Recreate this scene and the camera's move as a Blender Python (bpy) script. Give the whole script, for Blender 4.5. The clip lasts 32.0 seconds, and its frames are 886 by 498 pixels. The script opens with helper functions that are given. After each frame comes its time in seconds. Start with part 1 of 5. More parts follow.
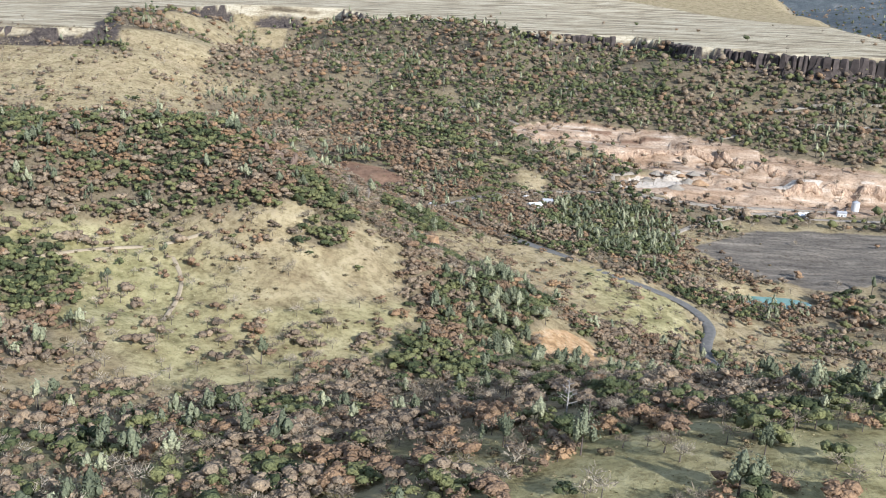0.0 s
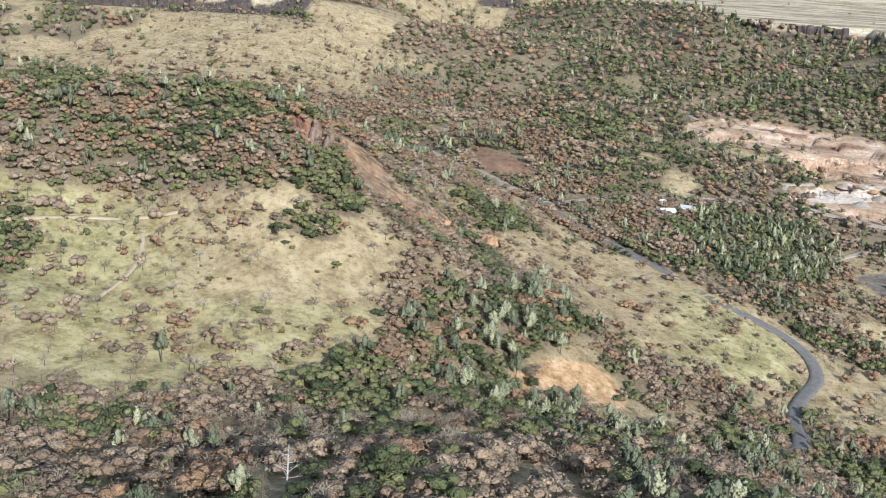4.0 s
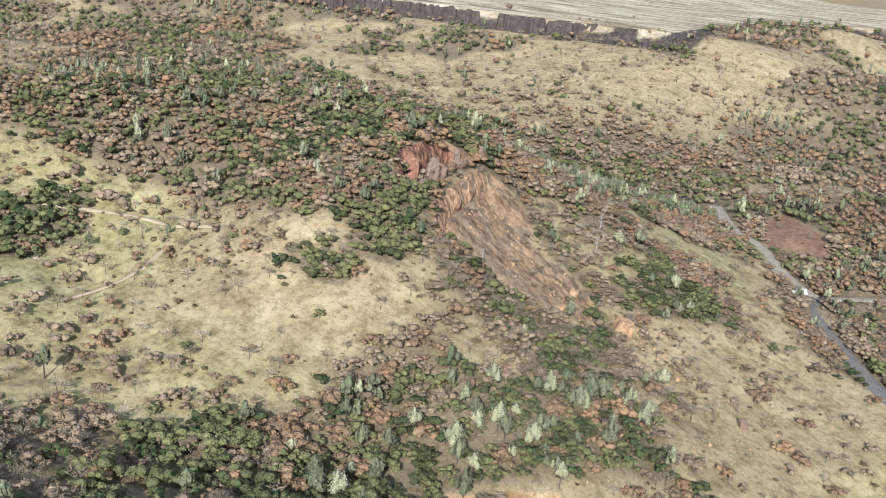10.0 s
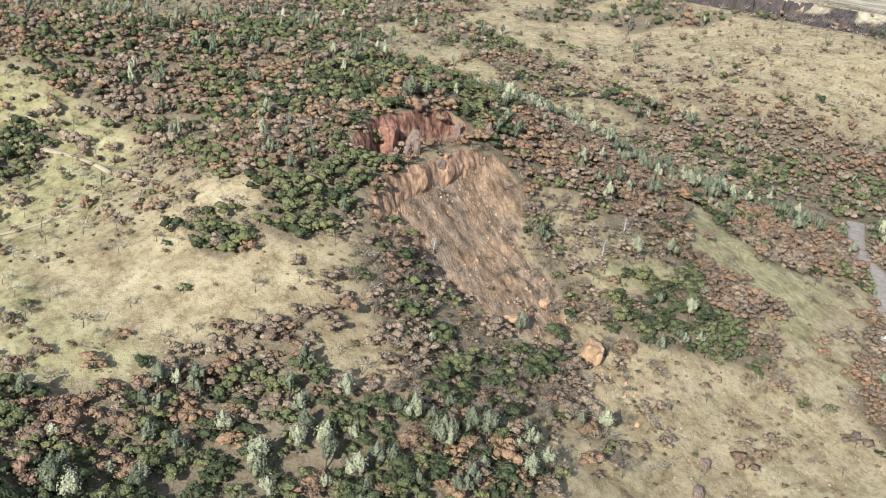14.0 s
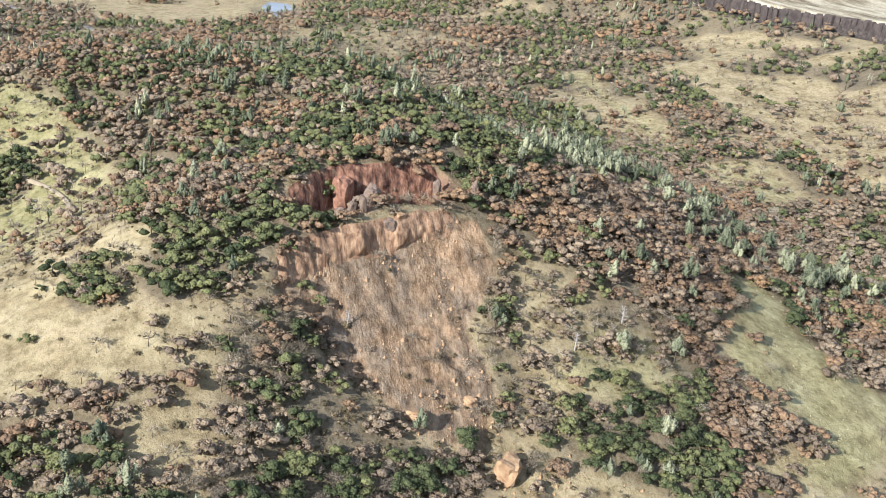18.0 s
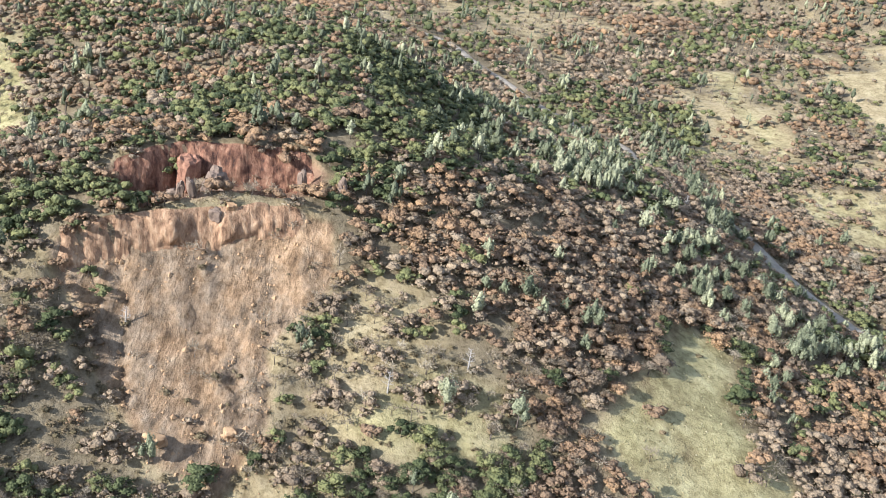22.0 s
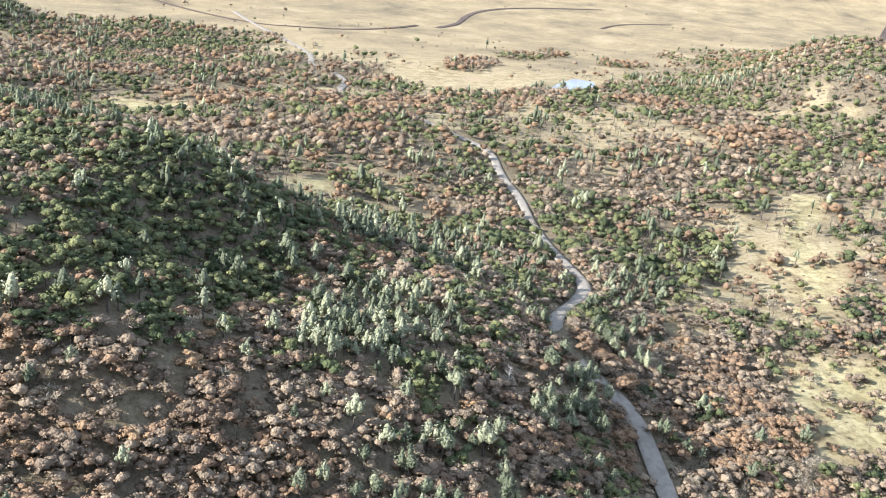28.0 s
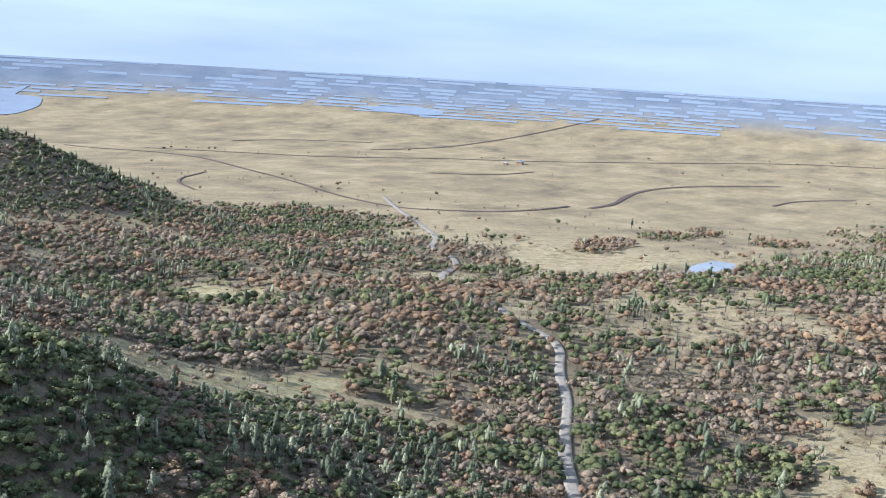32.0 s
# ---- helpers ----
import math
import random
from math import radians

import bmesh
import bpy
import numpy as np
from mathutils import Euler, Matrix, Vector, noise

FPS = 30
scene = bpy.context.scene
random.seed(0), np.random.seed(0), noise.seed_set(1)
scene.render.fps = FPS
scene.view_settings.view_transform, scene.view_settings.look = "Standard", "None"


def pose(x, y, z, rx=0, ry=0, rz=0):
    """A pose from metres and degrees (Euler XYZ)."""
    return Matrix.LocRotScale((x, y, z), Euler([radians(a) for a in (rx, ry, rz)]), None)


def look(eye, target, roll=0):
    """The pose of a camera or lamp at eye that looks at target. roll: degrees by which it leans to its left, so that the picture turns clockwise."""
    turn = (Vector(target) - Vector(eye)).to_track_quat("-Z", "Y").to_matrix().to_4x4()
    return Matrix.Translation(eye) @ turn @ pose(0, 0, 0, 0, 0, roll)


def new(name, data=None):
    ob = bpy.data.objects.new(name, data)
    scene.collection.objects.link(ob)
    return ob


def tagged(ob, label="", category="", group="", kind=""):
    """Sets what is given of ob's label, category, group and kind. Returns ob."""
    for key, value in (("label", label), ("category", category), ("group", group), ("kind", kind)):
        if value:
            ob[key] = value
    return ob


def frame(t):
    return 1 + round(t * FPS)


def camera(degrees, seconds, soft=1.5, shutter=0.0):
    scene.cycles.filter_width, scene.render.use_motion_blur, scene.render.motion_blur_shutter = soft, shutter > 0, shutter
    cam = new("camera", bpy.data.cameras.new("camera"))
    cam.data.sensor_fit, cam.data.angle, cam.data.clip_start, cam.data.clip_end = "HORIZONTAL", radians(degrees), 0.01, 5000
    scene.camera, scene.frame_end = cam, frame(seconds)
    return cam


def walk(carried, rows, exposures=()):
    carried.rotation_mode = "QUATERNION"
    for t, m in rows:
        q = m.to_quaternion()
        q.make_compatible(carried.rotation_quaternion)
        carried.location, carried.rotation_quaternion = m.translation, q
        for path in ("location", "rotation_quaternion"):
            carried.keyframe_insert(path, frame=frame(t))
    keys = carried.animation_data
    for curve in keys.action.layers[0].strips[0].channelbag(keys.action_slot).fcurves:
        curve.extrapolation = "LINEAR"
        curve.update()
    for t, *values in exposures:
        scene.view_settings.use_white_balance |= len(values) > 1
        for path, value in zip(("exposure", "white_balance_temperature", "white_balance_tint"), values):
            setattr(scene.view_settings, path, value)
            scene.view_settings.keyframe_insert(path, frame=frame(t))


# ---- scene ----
cam = camera(47.8, 32.0, soft=1.0)
METRES, EYE, TILT, LEAN, TURN = 1200.0, 310.0, -16.0, -4.0, 0.0
ROWS = [
    (0.0, 0.0, 0.0, 0.0, 0.0, 0.0, 0.0),
    (0.5, 0.0136, 0.0086, 0.001, 1.32, -0.72, -1.18),
    (1.0, 0.027, 0.0164, 0.0022, 3.37, -1.18, -1.97),
    (1.5, 0.0402, 0.0254, 0.0036, 6.46, -1.14, -2.36),
    (2.0, 0.0532, 0.0342, 0.0051, 9.3, -1.07, -2.88),
    (2.5, 0.0658, 0.0441, 0.0066, 11.2, -1.24, -3.46),
    (3.0, 0.0781, 0.054, 0.0083, 12.03, -1.44, -3.97),
    (3.5, 0.0902, 0.0634, 0.0101, 13.41, -1.49, -4.74),
    (5.5, 0.1351, 0.1066, 0.0186, 20.85, -2.67, -7.66),
    (6.0, 0.1452, 0.1188, 0.0211, 22.33, -3.49, -8.92),
    (6.5, 0.1555, 0.1299, 0.0238, 23.99, -4.32, -9.88),
    (7.0, 0.1648, 0.1424, 0.0265, 26.48, -5.26, -10.52),
    (7.5, 0.174, 0.1548, 0.0293, 29.8, -5.75, -10.72),
    (8.0, 0.1821, 0.1681, 0.0325, 33.04, -6.08, -10.73),
    (8.5, 0.1904, 0.181, 0.0355, 36.48, -4.78, -11.21),
    (9.0, 0.1971, 0.1953, 0.039, 39.78, -3.78, -11.97),
    (9.5, 0.2037, 0.2091, 0.0425, 42.3, -3.94, -12.86),
    (10.0, 0.2101, 0.2228, 0.0458, 44.55, -4.33, -14.14),
    (10.5, 0.2155, 0.2373, 0.0496, 46.85, -4.81, -15.45),
    (11.0, 0.2208, 0.2514, 0.0533, 49.33, -5.04, -15.89),
    (11.5, 0.2248, 0.2664, 0.0573, 51.8, -5.53, -16.37),
    (12.0, 0.2284, 0.2812, 0.0614, 53.53, -7.36, -17.06),
    (12.5, 0.2317, 0.2959, 0.0655, 54.73, -9.57, -17.52),
    (13.0, 0.2346, 0.3106, 0.0697, 56.71, -10.14, -18.09),
    (13.5, 0.2362, 0.326, 0.0739, 59.06, -10.4, -18.44),
    (14.0, 0.2371, 0.3413, 0.0782, 61.34, -10.72, -18.92),
    (14.5, 0.2381, 0.3562, 0.0825, 63.6, -11.19, -19.22),
    (16.5, 0.235, 0.4159, 0.1007, 72.21, -12.88, -20.75),
    (17.0, 0.2329, 0.4305, 0.1052, 74.93, -13.25, -20.62),
    (17.5, 0.2299, 0.4452, 0.1097, 77.85, -13.76, -20.36),
    (18.0, 0.2257, 0.4601, 0.1141, 79.63, -14.24, -20.29),
    (18.5, 0.222, 0.4745, 0.1188, 80.92, -15.64, -21.04),
    (19.0, 0.2184, 0.4885, 0.1236, 82.57, -17.76, -21.82),
    (19.5, 0.2134, 0.5025, 0.1281, 84.8, -19.24, -22.15),
    (20.0, 0.2082, 0.5163, 0.1326, 87.14, -19.6, -22.51),
    (20.5, 0.2021, 0.5301, 0.137, 89.21, -19.59, -23.03),
    (21.0, 0.1952, 0.5436, 0.1413, 90.91, -20.05, -23.44),
    (21.5, 0.189, 0.5567, 0.1458, 92.9, -20.6, -23.37),
    (22.0, 0.1812, 0.5698, 0.1501, 95.67, -21.18, -23.4),
    (22.5, 0.173, 0.5824, 0.1544, 98.46, -21.93, -23.55),
    (23.0, 0.1641, 0.5947, 0.1586, 100.64, -22.41, -23.8),
    (23.5, 0.1559, 0.606, 0.1624, 102.23, -22.45, -23.79),
    (24.0, 0.1464, 0.6177, 0.1665, 104.0, -21.99, -23.49),
    (24.5, 0.1362, 0.629, 0.1704, 106.02, -21.66, -23.29),
    (25.0, 0.1255, 0.6399, 0.1743, 107.65, -21.98, -23.17),
    (25.5, 0.1145, 0.6506, 0.178, 107.23, -21.59, -22.96),
    (26.0, 0.1029, 0.661, 0.1816, 105.57, -20.83, -22.77),
    (26.5, 0.0917, 0.671, 0.1853, 105.41, -20.76, -23.13),
    (28.5, 0.0454, 0.7061, 0.2004, 112.23, -21.87, -22.08),
    (29.0, 0.0324, 0.7143, 0.2034, 113.41, -22.69, -22.24),
    (29.5, 0.0199, 0.7223, 0.2068, 114.44, -23.31, -22.12),
    (30.0, 0.0072, 0.7299, 0.21, 115.67, -23.55, -21.88),
    (30.5, -0.0059, 0.7373, 0.2131, 117.02, -21.84, -21.05),
    (31.0, -0.0197, 0.7441, 0.216, 118.54, -17.92, -19.57),
    (31.5, -0.0336, 0.7504, 0.2188, 120.48, -15.52, -18.93),
    (32.0, -0.048, 0.7563, 0.2212, 122.47, -15.27, -18.94),
]
walk(cam, [(t, pose(0, 0, EYE, TILT, LEAN, TURN) @ pose(METRES * x, METRES * y, METRES * z, 90 + pitch, roll, yaw)) for t, x, y, z, yaw, pitch, roll in ROWS],
     exposures=[(0.0, 0.62, 5750, 10), (6.0, 0.66, 5850, 10), (13.0, 0.72, 5900, 10), (19.0, 0.94, 5900, 10), (26.0, 1.4, 5900, 10), (29.0, 1.48, 5900, 10), (30.0, 1.45, 5850, 10), (31.0, 1.2, 5600, 10), (32.0, 0.95, 5450, 10)])

# ---- light: a low winter sun from the south-east and a hazy sky ----
SUN_ELEVATION, SUN_FROM = radians(27), Vector((0.60, -0.80, 0))
world = bpy.data.worlds.new("sky")
scene.world = world
world.use_nodes = True
wn = world.node_tree.nodes
sky = wn.new("ShaderNodeTexSky")
sky.sky_type, sky.sun_disc = "NISHITA", False
sky.sun_elevation, sky.sun_rotation = SUN_ELEVATION, math.atan2(SUN_FROM.x, SUN_FROM.y)
sky.dust_density, sky.air_density, sky.ozone_density = 1.0, 1.0, 2.0
# thin grey-white layers of cloud over the blue
where, veil, cover, blend = [wn.new(k) for k in ("ShaderNodeTexCoord", "ShaderNodeTexNoise", "ShaderNodeMapRange", "ShaderNodeMix")]
stretch = wn.new("ShaderNodeMapping")
stretch.inputs["Scale"].default_value = (2.0, 2.0, 14.0)
wl = world.node_tree.links
wl.new(where.outputs["Generated"], stretch.inputs[0])
wl.new(stretch.outputs[0], veil.inputs["Vector"])
veil.inputs["Scale"].default_value, veil.inputs["Detail"].default_value = 1.2, 5
cover.inputs[1].default_value, cover.inputs[2].default_value, cover.inputs[3].default_value, cover.inputs[4].default_value = 0.3, 0.7, 0.0, 1.0
wl.new(veil.outputs["Fac"], cover.inputs[0])
blend.data_type = "RGBA"
wl.new(cover.outputs[0], blend.inputs[0])
blend.inputs[6].default_value, blend.inputs[7].default_value = (2.7, 3.4, 4.7, 1), (4.2, 4.9, 6.2, 1)
thin = wn.new("ShaderNodeMix")
thin.data_type = "RGBA"
thin.inputs[0].default_value = 0.82
wl.new(sky.outputs[0], thin.inputs[6])
wl.new(blend.outputs[2], thin.inputs[7])
wl.new(thin.outputs[2], wn["Background"].inputs[0])
wn["Background"].inputs[1].default_value = 0.1
sun_data = bpy.data.lights.new("sun", "SUN")
sun_data.energy, sun_data.angle, sun_data.color = 5.0, radians(0.6), (1.0, 0.955, 0.89)
sun = new("sun", sun_data)
sun_way = SUN_FROM.normalized() * math.cos(SUN_ELEVATION) + Vector((0, 0, math.sin(SUN_ELEVATION)))
sun.matrix_world = look(sun_way * 2000, (0, 0, 0))

# ---- materials ----
def material(name, rough=0.85, metal=0.0, spec=0.25):
    m = bpy.data.materials.new(name)
    m.use_nodes = True
    p = m.node_tree.nodes["Principled BSDF"]
    p.inputs["Roughness"].default_value, p.inputs["Metallic"].default_value = rough, metal
    p.inputs["Specular IOR Level"].default_value = spec
    return m, m.node_tree.nodes, m.node_tree.links, p


def rgb(c):
    return (*c, 1.0)


def noise_tex(n, l, scale, detail=4.0, rough=0.6, coord=None):
    t = n.new("ShaderNodeTexNoise")
    t.inputs["Scale"].default_value, t.inputs["Detail"].default_value, t.inputs["Roughness"].default_value = scale, detail, rough
    if coord is not None:
        l.new(coord, t.inputs["Vector"])
    return t.outputs["Fac"]


def ramp(n, l, value, stops):
    r = n.new("ShaderNodeValToRGB")
    while len(r.color_ramp.elements) < len(stops):
        r.color_ramp.elements.new(0.5)
    for e, (at, c) in zip(r.color_ramp.elements, stops):
        e.position, e.color = at, rgb(c)
    l.new(value, r.inputs[0])
    return r.outputs[0]


def mix(n, l, fac, a, b, how="MIX"):
    m = n.new("ShaderNodeMix")
    m.data_type, m.blend_type = "RGBA", how
    for sock, v in ((m.inputs[0], fac), (m.inputs[6], a), (m.inputs[7], b)):
        if isinstance(v, (int, float)):
            sock.default_value = v
        elif isinstance(v, tuple):
            sock.default_value = rgb(v)
        else:
            l.new(v, sock)
    return m.outputs[2]


def calc(n, l, how, a, b=None, c=None):
    m = n.new("ShaderNodeMath")
    m.operation = how
    for sock, v in zip(m.inputs, (a, b, c)):
        if v is None:
            continue
        if isinstance(v, (int, float)):
            sock.default_value = v
        else:
            l.new(v, sock)
    return m.outputs[0]


def bump(n, l, p, value, strength, distance):
    b = n.new("ShaderNodeBump")
    b.inputs["Strength"].default_value, b.inputs["Distance"].default_value = strength, distance
    l.new(value, b.inputs["Height"])
    l.new(b.outputs[0], p.inputs["Normal"])


def attribute(n, name):
    a = n.new("ShaderNodeAttribute")
    a.attribute_name = name
    return a.outputs["Fac"]


def place(n):
    return n.new("ShaderNodeNewGeometry").outputs["Position"]


def edge(n, l, mask, grain, soft=0.18):
    """A mask of the mesh with a ragged rim."""
    v = calc(n, l, "ADD", mask, calc(n, l, "MULTIPLY", calc(n, l, "SUBTRACT", grain, 0.5), 0.9))
    r = n.new("ShaderNodeMapRange")
    r.interpolation_type = "SMOOTHSTEP"
    r.inputs[1].default_value, r.inputs[2].default_value = 0.5 - soft, 0.5 + soft
    l.new(v, r.inputs[0])
    return r.outputs[0]


def stretched(n, l, at, scale):
    """Place, squeezed along some axes, for streaks."""
    m = n.new("ShaderNodeMapping")
    m.inputs["Scale"].default_value = scale
    l.new(at, m.inputs[0])
    return m.outputs[0]


def ground_material():
    m, n, l, p = material("hill_ground", 0.95, 0, 0.1)
    at = place(n)
    big, mid, fine = noise_tex(n, l, 0.012, 5, 0.6, at), noise_tex(n, l, 0.07, 7, 0.68, at), noise_tex(n, l, 0.9, 5, 0.75, at)
    patch = noise_tex(n, l, 0.035, 6, 0.7, at)
    dry = ramp(n, l, mid, [(0.28, (0.165, 0.12, 0.068)), (0.42, (0.275, 0.216, 0.12)), (0.55, (0.365, 0.297, 0.17)), (0.72, (0.47, 0.395, 0.245))])
    dry = mix(n, l, ramp(n, l, patch, [(0.5, (0, 0, 0)), (0.68, (0.8, 0.8, 0.8))]), dry, (0.35, 0.255, 0.165))
    green = ramp(n, l, mid, [(0.3, (0.17, 0.155, 0.07)), (0.44, (0.27, 0.24, 0.112)), (0.56, (0.37, 0.325, 0.165)), (0.7, (0.47, 0.41, 0.225))])
    col = mix(n, l, edge(n, l, attribute(n, "green"), patch, 0.3), dry, green)
    # brown leaf litter, its colour darkened to stand in for shade between trees
    litter = ramp(n, l, fine, [(0.3, (0.085, 0.068, 0.046)), (0.55, (0.165, 0.132, 0.09)), (0.8, (0.26, 0.215, 0.15))])
    col = mix(n, l, calc(n, l, "MULTIPLY", edge(n, l, attribute(n, "litter"), mid, 0.3), 0.8), col, litter)
    runs = noise_tex(n, l, 0.3, 8, 0.72, stretched(n, l, at, (0.3, 1.0, 0.6)))
    rock = ramp(n, l, runs, [(0.33, (0.115, 0.074, 0.044)), (0.45, (0.24, 0.155, 0.09)), (0.56, (0.34, 0.23, 0.14)), (0.72, (0.44, 0.325, 0.21))])
    stain = noise_tex(n, l, 0.055, 6, 0.7, stretched(n, l, at, (0.6, 1.0, 1.0)))
    rock = mix(n, l, ramp(n, l, stain, [(0.42, (0, 0, 0)), (0.58, (0.85, 0.85, 0.85))]), rock, ramp(n, l, runs, [(0.35, (0.09, 0.07, 0.05)), (0.5, (0.195, 0.148, 0.104)), (0.68, (0.32, 0.25, 0.18))]))
    col = mix(n, l, edge(n, l, attribute(n, "scar"), mid, 0.25), col, rock)
    pale = ramp(n, l, noise_tex(n, l, 0.05, 7, 0.65, stretched(n, l, at, (0.5, 1.0, 3.0))), [(0.3, (0.21, 0.135, 0.085)), (0.45, (0.36, 0.25, 0.165)), (0.57, (0.46, 0.34, 0.24)), (0.72, (0.62, 0.53, 0.43))])
    col = mix(n, l, edge(n, l, attribute(n, "quarry"), mid, 0.15), col, pale)
    col = mix(n, l, edge(n, l, attribute(n, "pad"), mid, 0.12), col, ramp(n, l, mid, [(0.3, (0.47, 0.395, 0.315)), (0.7, (0.66, 0.58, 0.48))]))
    ochre = ramp(n, l, noise_tex(n, l, 0.16, 6, 0.65, stretched(n, l, at, (1.0, 0.6, 0.4))), [(0.32, (0.25, 0.15, 0.075)), (0.48, (0.42, 0.27, 0.14)), (0.6, (0.52, 0.36, 0.21)), (0.72, (0.58, 0.45, 0.31))])
    col = mix(n, l, edge(n, l, attribute(n, "ochre"), mid, 0.15), col, ochre)
    soil = ramp(n, l, mid, [(0.3, (0.17, 0.10, 0.065)), (0.7, (0.27, 0.17, 0.11))])
    col = mix(n, l, edge(n, l, attribute(n, "soil"), mid, 0.15), col, soil)
    tilled = ramp(n, l, noise_tex(n, l, 0.09, 6, 0.65, stretched(n, l, at, (0.25, 1.4, 1.0))), [(0.3, (0.10, 0.085, 0.07)), (0.55, (0.18, 0.155, 0.125)), (0.72, (0.32, 0.27, 0.21))])
    col = mix(n, l, edge(n, l, attribute(n, "tilled"), mid, 0.15), col, tilled)
    bands = noise_tex(n, l, 0.03, 7, 0.68, stretched(n, l, at, (0.35, 1.6, 1.0)))
    stone = ramp(n, l, bands, [(0.36, (0.14, 0.11, 0.072)), (0.46, (0.33, 0.27, 0.175)), (0.55, (0.50, 0.43, 0.30)), (0.68, (0.62, 0.55, 0.41))])
    col = mix(n, l, edge(n, l, attribute(n, "mesa"), mid, 0.12), col, stone)
    # forest ground of the far uplands, its blue-grey haze painted into the colour
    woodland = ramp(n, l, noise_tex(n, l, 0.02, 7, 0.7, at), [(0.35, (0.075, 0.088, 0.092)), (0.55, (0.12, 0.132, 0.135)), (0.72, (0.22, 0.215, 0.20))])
    col = mix(n, l, attribute(n, "hazy_upland"), col, woodland)
    swells = noise_tex(n, l, 0.007, 9, 0.7, stretched(n, l, at, (1.0, 1.4, 1.0)))
    gold = ramp(n, l, swells, [(0.32, (0.17, 0.135, 0.085)), (0.43, (0.255, 0.20, 0.12)), (0.55, (0.33, 0.255, 0.145)), (0.7, (0.42, 0.335, 0.205))])
    col = mix(n, l, attribute(n, "plain"), col, gold)
    # land between the flooded fields, with the distance's blue-grey haze painted in
    haze_tone = ramp(n, l, noise_tex(n, l, 0.006, 6, 0.6, at), [(0.35, (0.15, 0.18, 0.225)), (0.6, (0.21, 0.235, 0.275))])
    col = mix(n, l, attribute(n, "hazy_marsh"), col, haze_tone)
    dark_rock = ramp(n, l, noise_tex(n, l, 0.15, 6, 0.7, at), [(0.3, (0.045, 0.038, 0.035)), (0.55, (0.09, 0.073, 0.063)), (0.8, (0.17, 0.135, 0.11))])
    col = mix(n, l, edge(n, l, attribute(n, "cliff"), mid, 0.2), col, dark_rock)
    speck = ramp(n, l, noise_tex(n, l, 0.3, 4, 0.8, at), [(0.38, (0.66, 0.64, 0.6)), (0.52, (1, 1, 1)), (0.7, (1.12, 1.1, 1.05))])
    col = mix(n, l, 1.0, col, speck, "MULTIPLY")
    l.new(col, p.inputs["Base Color"])
    rough = calc(n, l, "ADD", calc(n, l, "MULTIPLY", mid, 2.0), fine)
    bump(n, l, p, calc(n, l, "ADD", rough, calc(n, l, "MULTIPLY", calc(n, l, "MULTIPLY", runs, attribute(n, "scar")), 3.0)), 0.6, 1.0)
    return m


def leaf_material(name, dark, main, light, rough=0.75):
    m, n, l, p = material(name, rough, 0, 0.15)
    pick = calc(n, l, "FRACT", calc(n, l, "ADD", n.new("ShaderNodeObjectInfo").outputs["Random"], attribute(n, "tint")))
    island = n.new("ShaderNodeNewGeometry").outputs["Random Per Island"]
    at = place(n)
    tree = ramp(n, l, pick, [(0.0, dark), (0.5, main), (1.0, light)])
    leaf = ramp(n, l, island, [(0.0, (0.8, 0.8, 0.8)), (0.5, (1.0, 1.0, 1.0)), (1.0, (1.2, 1.18, 1.14))])
    col = mix(n, l, 1.0, tree, leaf, "MULTIPLY")
    grain = noise_tex(n, l, 1.6, 5, 0.7, at)
    col = mix(n, l, 1.0, col, ramp(n, l, grain, [(0.32, (0.66, 0.66, 0.66)), (0.5, (1.0, 1.0, 1.0)), (0.68, (1.3, 1.29, 1.25))]), "MULTIPLY")
    l.new(col, p.inputs["Base Color"])
    # rounded tufts of foliage about a metre across, leafy grain on them
    tuft = n.new("ShaderNodeTexVoronoi")
    tuft.feature = "SMOOTH_F1"
    tuft.inputs["Scale"].default_value, tuft.inputs["Smoothness"].default_value = 1.25, 0.3
    l.new(at, tuft.inputs["Vector"])
    relief = calc(n, l, "ADD", calc(n, l, "MULTIPLY", tuft.outputs["Distance"], -1.0), calc(n, l, "MULTIPLY", grain, 0.7))
    bump(n, l, p, relief, 0.85, 0.9)
    # thin leaves let some light through
    thin, both = n.new("ShaderNodeBsdfTranslucent"), n.new("ShaderNodeMixShader")
    l.new(col, thin.inputs[0])
    both.inputs[0].default_value = 0.15
    l.new(p.outputs[0], both.inputs[1])
    l.new(thin.outputs[0], both.inputs[2])
    l.new(both.outputs[0], n["Material Output"].inputs["Surface"])
    return m


def plain_material(name, a, b, scale, rough=0.9, relief=0.0, spec=0.2):
    m, n, l, p = material(name, rough, 0, spec)
    at = place(n)
    v = noise_tex(n, l, scale, 6, 0.65, at)
    l.new(mix(n, l, noise_tex(n, l, scale * 9, 4, 0.6, at), ramp(n, l, v, [(0.3, a), (0.7, b)]), mix(n, l, 1.0, ramp(n, l, v, [(0.3, a), (0.7, b)]), (0.7, 0.68, 0.66), "MULTIPLY")), p.inputs["Base Color"])
    if relief:
        bump(n, l, p, v, 0.7, relief)
    return m


